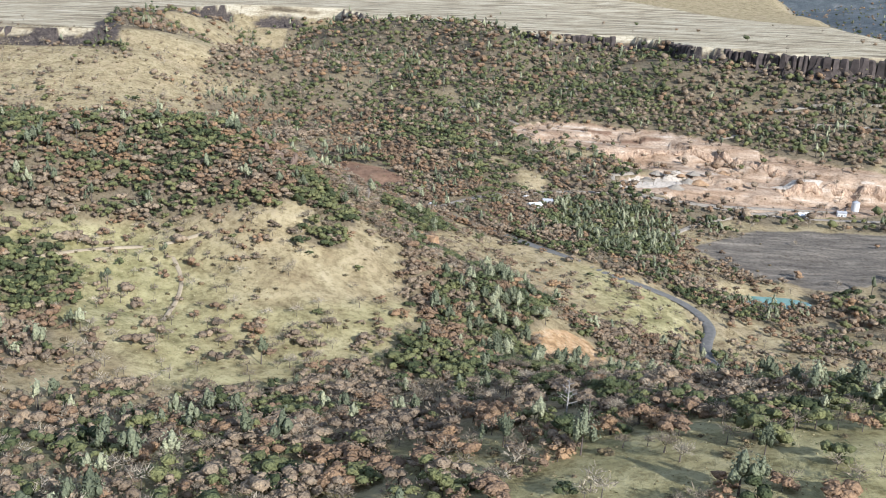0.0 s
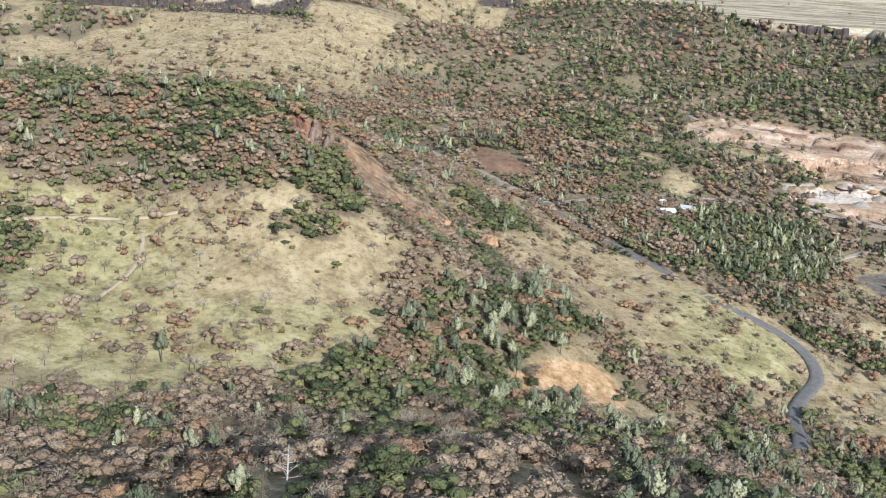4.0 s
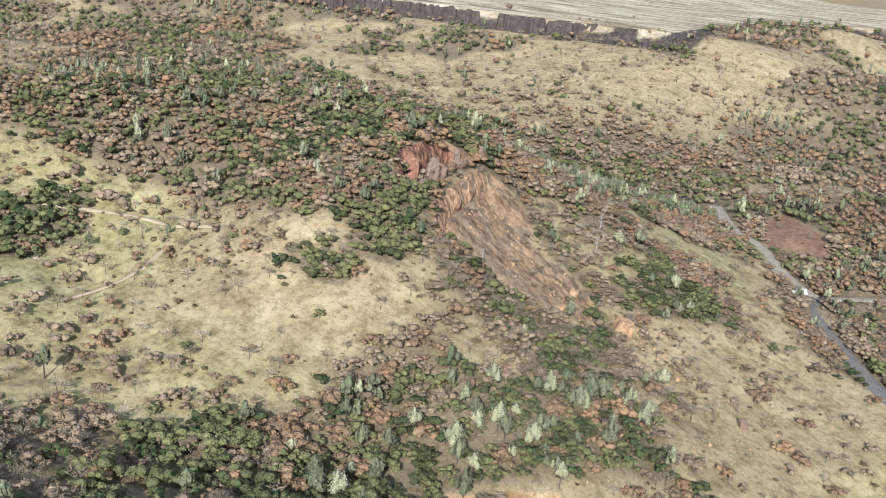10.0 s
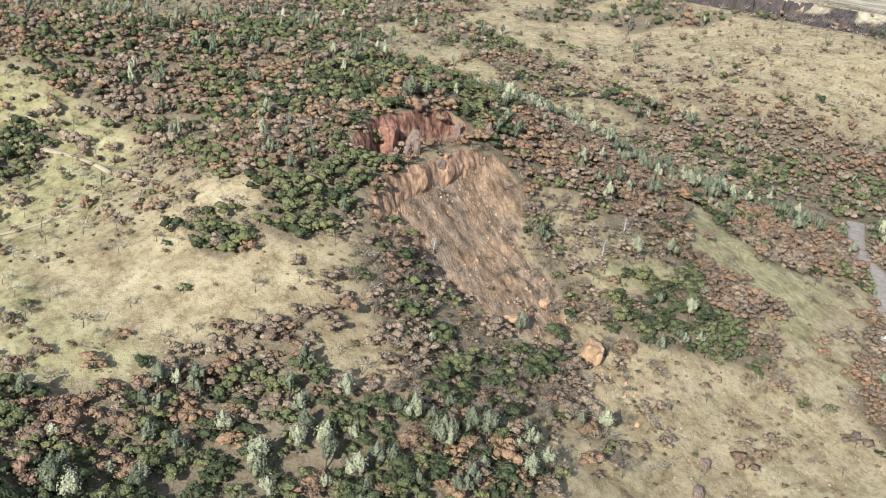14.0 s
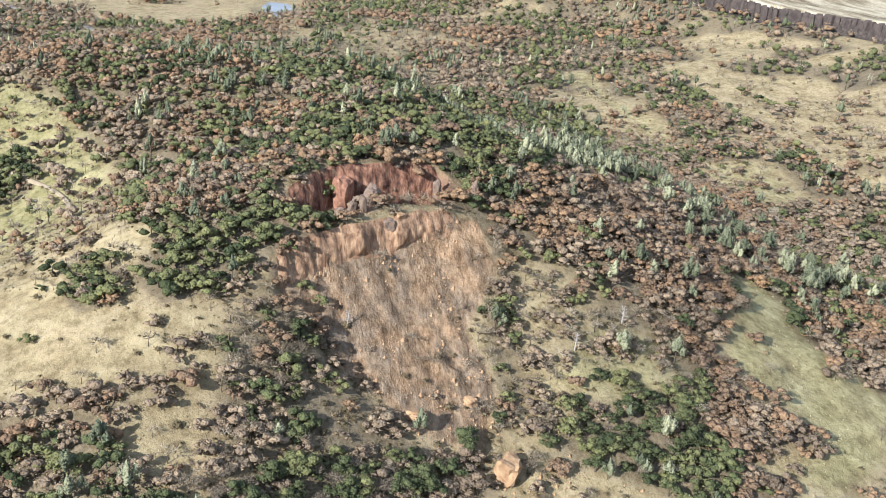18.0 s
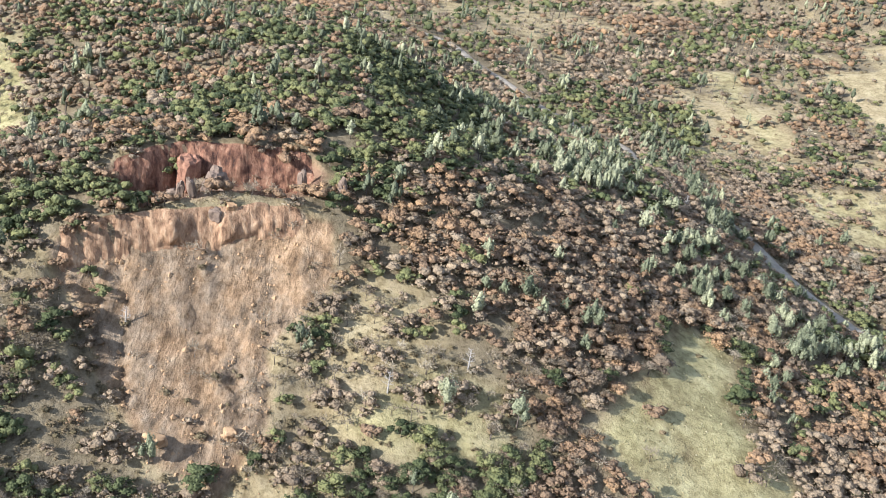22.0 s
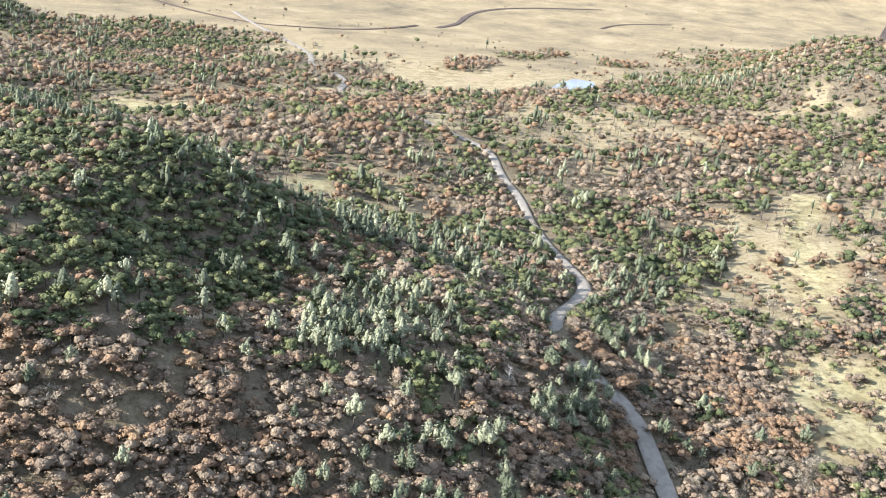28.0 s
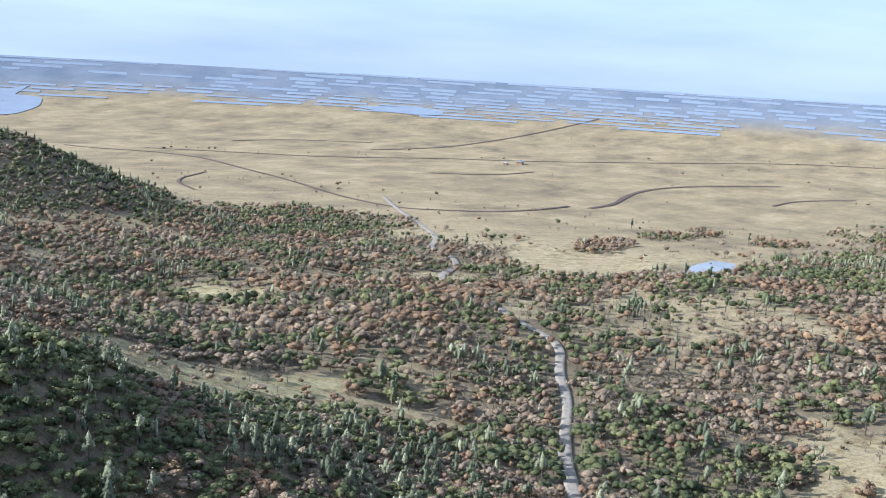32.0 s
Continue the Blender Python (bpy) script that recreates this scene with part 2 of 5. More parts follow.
GROUND = ground_material()
LEAF = {
    "rusty_oak": leaf_material("rust_leaves", (0.215, 0.15, 0.098), (0.28, 0.182, 0.11), (0.365, 0.235, 0.128)),
    "brown_oak": leaf_material("grey_brown_leaves", (0.195, 0.148, 0.103), (0.26, 0.193, 0.13), (0.34, 0.26, 0.175)),
    "live_oak": leaf_material("evergreen_leaves", (0.062, 0.075, 0.034), (0.105, 0.12, 0.054), (0.20, 0.20, 0.085)),
    "grey_pine": leaf_material("pine_needles", (0.13, 0.145, 0.088), (0.22, 0.235, 0.145), (0.40, 0.40, 0.25)),
    "bare_oak": leaf_material("lichened_twigs", (0.22, 0.18, 0.13), (0.31, 0.255, 0.185), (0.42, 0.36, 0.27)),
    "bush": leaf_material("bush_leaves", (0.13, 0.105, 0.058), (0.20, 0.155, 0.09), (0.28, 0.21, 0.125)),
}
BARK = plain_material("bark", (0.07, 0.055, 0.045), (0.17, 0.14, 0.115), 2.5, 0.95)
DEAD = plain_material("bleached_wood", (0.30, 0.27, 0.24), (0.5, 0.47, 0.43), 1.5, 0.9)
GRAVEL = plain_material("gravel", (0.25, 0.213, 0.168), (0.40, 0.35, 0.28), 0.25, 0.95)
DIRT = plain_material("dry_dirt", (0.33, 0.265, 0.175), (0.45, 0.375, 0.26), 0.3, 0.95)
ASPHALT = plain_material("worn_asphalt", (0.125, 0.12, 0.11), (0.20, 0.19, 0.172), 0.3, 0.9)


def face_material(name, stops):
    """Rock face with streaks that run down it."""
    m, n, l, p = material(name, 0.95, 0, 0.15)
    at = place(n)
    run = noise_tex(n, l, 0.5, 7, 0.7, stretched(n, l, at, (1.0, 1.0, 0.3)))
    col = ramp(n, l, run, stops)
    blotch = ramp(n, l, noise_tex(n, l, 0.16, 4, 0.6, at), [(0.4, (0.7, 0.66, 0.64)), (0.6, (1.05, 1.0, 0.96))])
    l.new(mix(n, l, 1.0, col, blotch, "MULTIPLY"), p.inputs["Base Color"])
    bump(n, l, p, run, 0.9, 1.2)
    return m


RED_FACE = face_material("rust_red_face", [(0.34, (0.07, 0.043, 0.035)), (0.46, (0.18, 0.092, 0.062)), (0.58, (0.31, 0.175, 0.115)), (0.72, (0.46, 0.33, 0.23))])
TAN_FACE = face_material("orange_tan_face", [(0.34, (0.14, 0.085, 0.055)), (0.46, (0.31, 0.195, 0.12)), (0.58, (0.44, 0.30, 0.19)), (0.72, (0.53, 0.41, 0.29))])
BANK_FACE = face_material("pale_bank_face", [(0.34, (0.22, 0.15, 0.10)), (0.46, (0.36, 0.26, 0.18)), (0.58, (0.47, 0.36, 0.26)), (0.72, (0.56, 0.46, 0.35))])
SCARP_ROCK = plain_material("rust_red_rock", (0.16, 0.07, 0.05), (0.43, 0.235, 0.15), 0.5, 0.95, 0.5)
TAN_ROCK = plain_material("tan_rock", (0.26, 0.155, 0.085), (0.52, 0.35, 0.2), 0.4, 0.95, 0.5)
GREY_ROCK = plain_material("grey_brown_rock", (0.13, 0.095, 0.075), (0.30, 0.22, 0.165), 0.5, 0.92, 0.4)
PAINT_WHITE = plain_material("white_metal", (0.62, 0.62, 0.6), (0.8, 0.8, 0.78), 0.6, 0.5)
ROOF_GREY = plain_material("grey_roofing", (0.35, 0.35, 0.36), (0.5, 0.5, 0.5), 0.5, 0.6)
DRY_GRASS = leaf_material("dry_grass", (0.30, 0.24, 0.13), (0.42, 0.35, 0.20), (0.52, 0.46, 0.30))
DITCH = plain_material("dark_ditch", (0.09, 0.065, 0.05), (0.17, 0.12, 0.09), 0.02, 0.95)


def water_material(name, tint, rough):
    m, n, l, p = material(name, rough, 0, 0.5)
    l.new(ramp(n, l, noise_tex(n, l, 0.02, 4, 0.6, place(n)), [(0.3, tint), (0.7, tuple(1.25 * v for v in tint))]), p.inputs["Base Color"])
    bump(n, l, p, noise_tex(n, l, 0.6, 3, 0.6, place(n)), 0.08, 0.05)
    return m


POND_WATER = water_material("pond_water", (0.24, 0.25, 0.25), 0.25)
GREEN_WATER = water_material("milky_green_water", (0.14, 0.24, 0.19), 0.12)
FIELD_WATER = water_material("flooded_field_water", (0.20, 0.23, 0.27), 0.45)
BASALT = plain_material("basalt", (0.048, 0.04, 0.037), (0.125, 0.10, 0.088), 0.12, 0.92, 0.6)


# ---- the lie of the land ----
# swells and hollows by region: x, y, height in metres
BROAD = [
    (-2100, -380, 2.4), (-2100, 230, -13.5), (-2100, 850, -5.3), (-2100, 1450, 9), (-1500, -380, 0.4), (-1500, 230, 18),
    (-1500, 850, 18.7), (-1500, 1450, 19.2), (-950, -380, 5.5), (-950, 230, -18.9), (-950, 850, 11.6), (-950, 1450, 62.7),
    (-400, -380, 63.2), (-400, 230, 59.1), (-400, 850, 22.8), (-400, 1450, 60.4), (180, -380, 69.7), (180, 230, 62.6),
    (180, 850, -33.3), (180, 1450, 76), (750, -380, 70.3), (750, 230, 48.9), (750, 850, -24.6), (750, 1450, 110.9),
]
SLOPES = [
    (-400, 230, 7.2), (-400, 390, 31), (-400, 560, 13.3), (-400, 730, 6.4), (-400, 900, -10.9), (-230, 230, 13.9),
    (-230, 390, -3), (-230, 560, 44), (-230, 730, 38.8), (-230, 900, -14.1), (-60, 230, 3.4), (-60, 390, -26.9),
    (-60, 560, 34.4), (-60, 730, 20), (-60, 900, 0), (110, 230, 23.3), (110, 390, 12.8), (110, 560, -25.3),
    (110, 730, 18.1), (110, 900, 5.5), (280, 230, 26.4), (280, 390, -19.1), (280, 560, -13.1), (280, 730, -12.7),
    (280, 900, -7.6),
]
WEST = [
    (-1150, 250, 3.4), (-1150, 450, -6.4), (-1150, 650, 17.7), (-1150, 850, 0.4), (-950, 250, 12.6), (-950, 450, 1.3),
    (-950, 650, 4.7), (-950, 850, 3.5), (-750, 250, -14.6), (-750, 450, 13.6), (-750, 650, 5.9), (-750, 850, -12.6),
    (-560, 250, -14.7), (-560, 450, -7.8), (-560, 650, -14.4), (-560, 850, -3.4),
]
CANYON = [
    (-560, 1070, -18), (-560, 1255, 0.7), (-375, 1070, -1.9), (-375, 1255, 17.9), (-190, 1070, -4.4), (-190, 1255, -49.6),
    (0, 1070, 12.7), (0, 1255, -5.3), (190, 1070, -1.1), (190, 1255, -13.3), (375, 1070, -2.6), (375, 1255, -8.1),
]
HILL_SOUTH = [
    (-310, 480, 12.4), (-310, 555, 6.3), (-310, 630, 12.4), (-235, 480, 3.9), (-235, 555, -0.6), (-235, 630, 5.9),
    (-160, 480, -11.9), (-160, 555, -9.6), (-160, 630, 10.5), (-85, 480, 3.1), (-85, 555, 17.6), (-85, 630, 4.5),
    (-10, 480, 5), (-10, 555, 4.2), (-10, 630, -13.4), (65, 480, -8.7), (65, 555, 11.5), (65, 630, 0.9),
]
HILL_NORTH = [
    (-310, 705, -1.6), (-310, 780, 5.4), (-310, 855, -0.3), (-235, 705, -16.9), (-235, 780, 10.4), (-235, 855, -4.9),
    (-160, 705, 11.5), (-160, 780, -2.1), (-160, 855, 9.7), (-85, 705, 1.7), (-85, 780, 3.8), (-85, 855, -2.2),
    (-10, 705, 1.7), (-10, 780, -3.5), (-10, 855, -3.9), (65, 705, -11), (65, 780, -8.3), (65, 855, -3.2),
]
PLAIN = 42.0
SPUR = (-1010, -470, 112, 165)
CENTRE = (-60.0, 850.0)
# rim of the basalt tableland, which lies to the north of it
RIM = [(-2156, 4875), (-1837, 2062), (-1612, 1218), (-1565, 994), (-1270, 1059), (-810, 1289), (-450, 1340), (-553, 1725), (-450, 2156), (-215, 2137), (-136, 1935), (52, 1830), (156, 1630), (316, 1613), (377, 1430), (478, 1369), (589, 1341), (937, 1256), (4781, 843)]


def lattice(i, j, seed):
    h = (i * 374761393 + j * 668265263 + seed * 1442695041) & 0xFFFFFFFF
    h = ((h ^ (h >> 13)) * 1274126177) & 0xFFFFFFFF
    return ((h ^ (h >> 16)) & 0xFFFF) / 65535.0


def value_noise(x, y, size, seed=0):
    """Smooth noise, 0 to 1, with bumps of that size in metres."""
    u, v = np.asarray(x, float) / size, np.asarray(y, float) / size
    i, j = np.floor(u).astype(np.int64), np.floor(v).astype(np.int64)
    f, g = u - i, v - j
    f, g = f * f * (3 - 2 * f), g * g * (3 - 2 * g)
    return ((lattice(i, j, seed) * (1 - f) + lattice(i + 1, j, seed) * f) * (1 - g)
            + (lattice(i, j + 1, seed) * (1 - f) + lattice(i + 1, j + 1, seed) * f) * g)


def step(a, b, v):
    k = np.clip((v - a) / (b - a), 0, 1)
    return k * k * (3 - 2 * k)


def line_distance(x, y, line):
    """Distance to a polyline, the side (positive to the left of its way), and how far along it, 0 to 1."""
    best = np.full(np.shape(x), 1e9)
    side, along = np.ones(np.shape(x)), np.zeros(np.shape(x))
    for i, ((ax, ay), (bx, by)) in enumerate(zip(line[:-1], line[1:])):
        dx, dy = bx - ax, by - ay
        k = np.clip(((x - ax) * dx + (y - ay) * dy) / (dx * dx + dy * dy), 0, 1)
        d = np.hypot(x - ax - k * dx, y - ay - k * dy)
        near = d < best - 1e-6
        side = np.where(near, np.sign(dx * (y - ay) - dy * (x - ax) + 1e-9), side)
        along = np.where(near, (i + k) / (len(line) - 1), along)
        best = np.where(near, d, best)
    return best, side, along


def inside(x, y, poly):
    """Which points lie in a polygon."""
    res = np.zeros(np.shape(x), bool)
    for (ax, ay), (bx, by) in zip(poly, poly[1:] + poly[:1]):
        if ay != by:
            res ^= ((ay > y) != (by > y)) & (x < (bx - ax) * (y - ay) / (by - ay) + ax)
    return res


def lowland(x, y):
    z = np.full(np.shape(x), PLAIN)
    for size, bumps in ((400, BROAD), (105, SLOPES), (120, WEST), (115, CANYON), (45, HILL_SOUTH), (45, HILL_NORTH)):
        for a, b, v in bumps:
            z = z + v * np.exp(-((x - a) ** 2 + (y - b) ** 2) / (2 * size * size))
    return z


def roughness(x, y):
    hilly = step(-1750, -850, x)
    off_hill = step(300, 560, np.hypot(x + 110, y - 600))
    return hilly * (9 * (value_noise(x, y, 110, 3) - 0.5) * off_hill + 4 * (value_noise(x, y, 45, 5) - 0.5) + 2 * (value_noise(x, y, 17, 7) - 0.5))


def rim_side(x, y):
    """Metres north of the tableland's ragged rim; negative below it."""
    u, v = x + 28 * (value_noise(x, y, 85, 11) - 0.5), y + 28 * (value_noise(x, y, 85, 13) - 0.5)
    return np.where(inside(u, v, RIM + [(5500, 6500), (-2400, 6500)]), 1, -1) * line_distance(u, v, RIM)[0]


def beyond(x, y):
    """Where the tableland ends in the north-east and wooded uplands follow."""
    return step(0, 170, x - 690 - 0.14 * (y - 1250) + 60 * (value_noise(x, y, 130, 155) - 0.5)) * step(1420, 1560, y)


def land(x, y):
    """Height of the ground before it is carved by the slides and roads."""
    x, y = np.asarray(x, float), np.asarray(y, float)
    z = lowland(x, y) + roughness(x, y)
    # a wooded spur out on the edge of the plain
    z = z + SPUR[2] * np.exp(-((x - SPUR[0]) ** 2 + (y - SPUR[1]) ** 2) / (2 * SPUR[3] ** 2))
    d = rim_side(x, y)
    top = 208 + 0.032 * np.clip(x, -900, 900) + 4 * (value_noise(x, y, 220, 17) - 0.5) + step(-1000, -1300, x) * 22 - step(-1650, -2300, x) * 60
    top = top + step(2250, 4000, y) * step(-400, 900, x) * 130 * (0.6 + 0.8 * value_noise(x, y, 450, 19))
    east = beyond(x, y)
    top = top * (1 - east) + east * (165 + 0.085 * np.clip(x - 780, 0, 2600) + 60 * (value_noise(x, y, 420, 151) - 0.4) + 26 * (value_noise(x, y, 160, 153) - 0.5))
    # sheer cliffs to the east and on the western nose, wooded slopes between
    sheer = np.maximum(step(80, 200, x), step(1420, 1340, y)) * step(2300, 1900, y)
    foot = -130 - 90 * (1 - sheer)
    nose = step(-950, -1200, x)
    foot = foot - 160 * nose
    talus = z + (np.minimum(top - (20 + 4 * nose) * sheer, z + 30 + 60 * (1 - sheer) + 60 * nose) - z) * step(0, 1, (d - foot) / (-6 - foot))
    low = np.maximum(z, talus)
    return np.where(d > 0, top, np.where(d > -160, np.minimum(low, top - (16 + 4 * nose) * sheer), low))


def height(x, y):
    x, y = np.asarray(x, float), np.asarray(y, float)
    dx, dy = x - CENTRE[0], y - CENTRE[1]
    r = np.maximum(np.hypot(dx, dy), 1e-6)
    # beyond 3 km the land is drawn together towards the skyline
    far = np.clip((r - 3000) / 1880, 0, 0.994)
    k = np.where(r > 3000, 3000 + 1880 * far / (1 - far), r) / r
    z = land(CENTRE[0] + dx * np.minimum(k, 1.4), CENTRE[1] + dy * np.minimum(k, 1.4))
    return np.where(r > 3000, 311 - (311 - z) / k, z)


# ---- zones of the plan ----
MEADOW = [(-281, 441), (-237, 473), (-210, 493), (-142, 511), (-117, 506), (-65, 531), (-20, 539), (-12, 534), (-14, 499), (-19, 472), (-54, 441), (-94, 412), (-178, 403)]
PASTURE = [(-77, 448), (-59, 495), (-20, 539), (-12, 534), (-14, 499), (-19, 472), (-57, 447)]
SCAR = [(-52, 572), (-62, 586), (-73, 600), (-79, 616), (-91, 639), (-92, 655), (-72, 660), (-49, 645), (-27, 652), (-2, 645), (-8, 622), (-18, 610), (-30, 597), (-42, 590)]
SCARP = [(-79, 573), (-92, 585), (-103, 595), (-108, 607), (-112, 624), (-117, 639), (-112, 650), (-97, 645), (-91, 622), (-81, 609), (-76, 591), (-70, 578)]
UPPER_RIM = [(-79, 573), (-92, 585), (-103, 595), (-108, 607), (-112, 624), (-117, 639), (-112, 650)]
LOWER_RIM = [(-48, 568), (-54, 574), (-62, 585), (-72, 599), (-78, 615), (-88, 634), (-92, 654)]
ROADSIDE = [(0, 656), (9, 694), (24, 735), (-19, 797), (-58, 877), (-38, 872), (5, 814), (42, 765), (89, 750), (141, 727), (192, 698), (192, 647), (150, 609), (89, 583), (59, 634), (28, 638)]
STRIP = [(-131, 784), (-121, 807), (-84, 802), (-56, 825), (-62, 872), (-28, 825), (11, 769), (0, 741), (-14, 774), (-52, 748), (-94, 771)]
SPUR_GRASS = [(-58, 696), (-56, 727), (-28, 731), (-17, 698), (-28, 670)]
GLADES = [
    [(-433, 891), (-441, 947), (-362, 952), (-328, 923), (-355, 905)],
    [(-794, 892), (-793, 926), (-720, 927), (-664, 913), (-583, 938), (-481, 923), (-474, 893), (-581, 905), (-675, 886)],
    [(-352, 530), (-430, 498), (-475, 523), (-590, 570), (-540, 604), (-458, 617), (-366, 620)],
    [(-441, 900), (-450, 975), (-350, 961), (-338, 923)],
    [(-712, 225), (-750, 309), (-816, 300), (-797, 216)],
    [(-1106, 356), (-1097, 412), (-947, 338), (-966, 300)],
]
POND_MEADOW = [(-1594, 281), (-1641, 525), (-1372, 600), (-1191, 562), (-1157, 445), (-1312, 309)]
HILL_GRASS = [(-581, 1050), (-600, 1209), (-469, 1312), (-347, 1321), (-234, 1369), (-230, 1331), (-281, 1219), (-220, 1153), (-281, 1097), (-384, 1041), (-488, 1022)]
NORTH_FIELD = [(-94, 989), (-44, 960), (-9, 917), (-38, 891), (-75, 923)]
QUARRY = [(89, 1139), (100, 1200), (141, 1242), (204, 1246), (277, 1231), (333, 1187), (400, 1150), (470, 1120), (530, 1090), (525, 1015), (431, 996), (290, 998), (196, 1015), (205, 1050), (250, 1090), (205, 1130), (182, 1145), (130, 1130)]
UPPER_BANK = [(182, 1145), (239, 1160), (292, 1163), (343, 1150), (385, 1113), (420, 1108)]
LOWER_BANK = [(368, 1066), (424, 1072), (467, 1074), (499, 1068), (540, 1060)]
GRAVEL_PAD = [(196, 1024), (220, 1064), (276, 1093), (283, 1066), (253, 1040), (206, 1015)]
TILLED = [(246, 881), (321, 945), (454, 952), (600, 938), (525, 844), (410, 825), (343, 796), (281, 825)]
GREEN_POND = (284, 765, 32, 14)
BLUE_POND = (-1345, 596, 85, 27)


def smooth_line(points, every=6.0):
    """A line through the points, rounded at its bends, with even steps."""
    p = np.array(points, float)
    for _ in range(3):
        a, b = p[:-1], p[1:]
        p = np.vstack([p[:1], np.stack([0.75 * a + 0.25 * b, 0.25 * a + 0.75 * b], 1).reshape(-1, 2), p[-1:]])
    s = np.concatenate([[0], np.cumsum(np.hypot(*np.diff(p, axis=0).T))])
    at = np.linspace(0, s[-1], max(3, int(s[-1] / every)))
    return np.stack([np.interp(at, s, p[:, 0]), np.interp(at, s, p[:, 1])], 1)


VALLEY_ROAD = smooth_line([(-205, 890), (-240, 872), (-270, 858), (-296, 846), (-310, 833), (-318, 819), (-334, 803), (-369, 791), (-415, 793), (-452, 793), (-478, 782), (-508, 765), (-564, 736), (-646, 704), (-699, 672), (-765, 645), (-785, 615), (-800, 585), (-858, 532)])
FAR_ROAD = smooth_line([(-980, 420), (-1045, 363), (-1130, 340), (-1214, 288), (-1240, 230), (-1330, 190), (-1384, 150), (-1480, 60), (-1600, -60), (-1760, -200)], 12)
HILL_ROAD = smooth_line([(178, 530), (191, 557), (187, 602), (195, 634), (206, 660), (200, 690), (181, 708), (138, 722), (113, 744), (83, 766), (46, 797), (22, 820), (9, 847)])
GRAVEL_ROAD = smooth_line([(9, 847), (-10, 855), (-36, 876), (-60, 902), (-93, 917), (-135, 965)])
WHITE_ROAD = smooth_line([(9, 847), (28, 875), (59, 909), (95, 938), (140, 966), (202, 994), (310, 996), (403, 984), (525, 984)])
ROADS = (VALLEY_ROAD, FAR_ROAD, HILL_ROAD, GRAVEL_ROAD, WHITE_ROAD)


def carve(x, y, z):
    """The slide's two scarps, the quarry's steps, pond basins and flat road beds."""
    for rim, drop, reach in ((UPPER_RIM, 10.5, 24.0), (LOWER_RIM, 5.5, 60.0), (UPPER_BANK, 11.0, 70.0), (LOWER_BANK, 15.0, 60.0)):
        d, side, along = line_distance(x + 2 * (value_noise(x, y, 9, 30) - 0.5), y + 2.5 * (value_noise(x, y, 7, 31) - 0.5), rim)
        d = -d * side
        ends = step(0, 0.18, along) * step(1, 0.82, along)
        z = z - np.where(d > 0, drop * step(0, 4, d) * (1 - step(reach * 0.4, reach, d)) * ends, 0)
        z = z + np.where(d <= 0, 2.0 * (1 - step(0, 30, -d)) * ends, 2.0 * (1 - step(0, 4, d)) * ends)
    scar = inside(x, y, SCAR)
    # gullies that run down the bare slope
    across, along = 0.93 * y - 0.35 * x, 0.93 * x + 0.35 * y
    gully = step(0.5, 0.8, value_noise(across + 3 * value_noise(x, y, 12, 36), along * 0.16, 4.2, 33))
    z = z + np.where(scar, 1.6 * (value_noise(x, y, 9, 34) - 0.5) + 0.8 * (value_noise(x, y, 4, 35) - 0.5) - 1.3 * gully, 0)
    q = inside(x, y, QUARRY)
    zq = np.round(z / 9.0) * 9.0 - 2
    z = np.where(q, 0.3 * z + 0.7 * zq, z)
    for px, py, a, b in (GREEN_POND, BLUE_POND):
        k = np.hypot((x - px) / a, (y - py) / b)
        level = float(np.min(height(px + a * np.cos(np.arange(0, 6.3, 0.3)), py + b * np.sin(np.arange(0, 6.3, 0.3))))) - 0.5
        z = z * step(1.0, 1.9, k) + (level - 1.5 * (1 - step(0.85, 1.1, k))) * (1 - step(1.0, 1.9, k))
    return z


def axis(lo, hi, fine_lo, fine_hi, cell, grow):
    mid = list(np.arange(fine_lo, fine_hi + 0.1, cell))
    left, right, w = [], [], cell
    v = mid[0]
    while v > lo:
        w *= grow
        v -= w
        left.append(v)
    v, w = mid[-1], cell
    while v < hi:
        w *= grow
        v += w
        right.append(v)
    return np.array(left[::-1] + mid + right)


GX, GY = axis(-4900, 4800, -320, 250, 4.0, 1.028), axis(-4000, 5700, 420, 900, 4.0, 1.028)
# finer lines along the valley road, and over the slide
GX = np.sort(np.concatenate([GX[(GX < -830) | (GX > -320.1)], np.arange(-828, -322, 6.0)]))
GX, GY = [np.sort(np.concatenate([g, (g[:-1] + g[1:])[(g[:-1] > lo) & (g[1:] < hi)] / 2])) for g, lo, hi in ((GX, -150, 40), (GY, 550, 690))]
MX, MY = np.meshgrid(GX, GY)
MZ = carve(MX, MY, height(MX, MY))
for road, half in ((VALLEY_ROAD, 5), (HILL_ROAD, 5), (GRAVEL_ROAD, 6), (WHITE_ROAD, 5)):
    rz = np.convolve(np.pad(height(road[:, 0], road[:, 1]), 4, "edge"), np.ones(9) / 9, "valid")
    box = (MX > road[:, 0].min() - 40) & (MX < road[:, 0].max() + 40) & (MY > road[:, 1].min() - 40) & (MY < road[:, 1].max() + 40)
    bx, by = MX[box], MY[box]
    k = np.argmin((bx[:, None] - road[None, :, 0]) ** 2 + (by[:, None] - road[None, :, 1]) ** 2, 1)
    d = np.hypot(bx - road[k, 0], by - road[k, 1])
    f = 1 - step(half, half * 3.5, d)
    MZ[box] = MZ[box] * (1 - f) + rz[k] * f


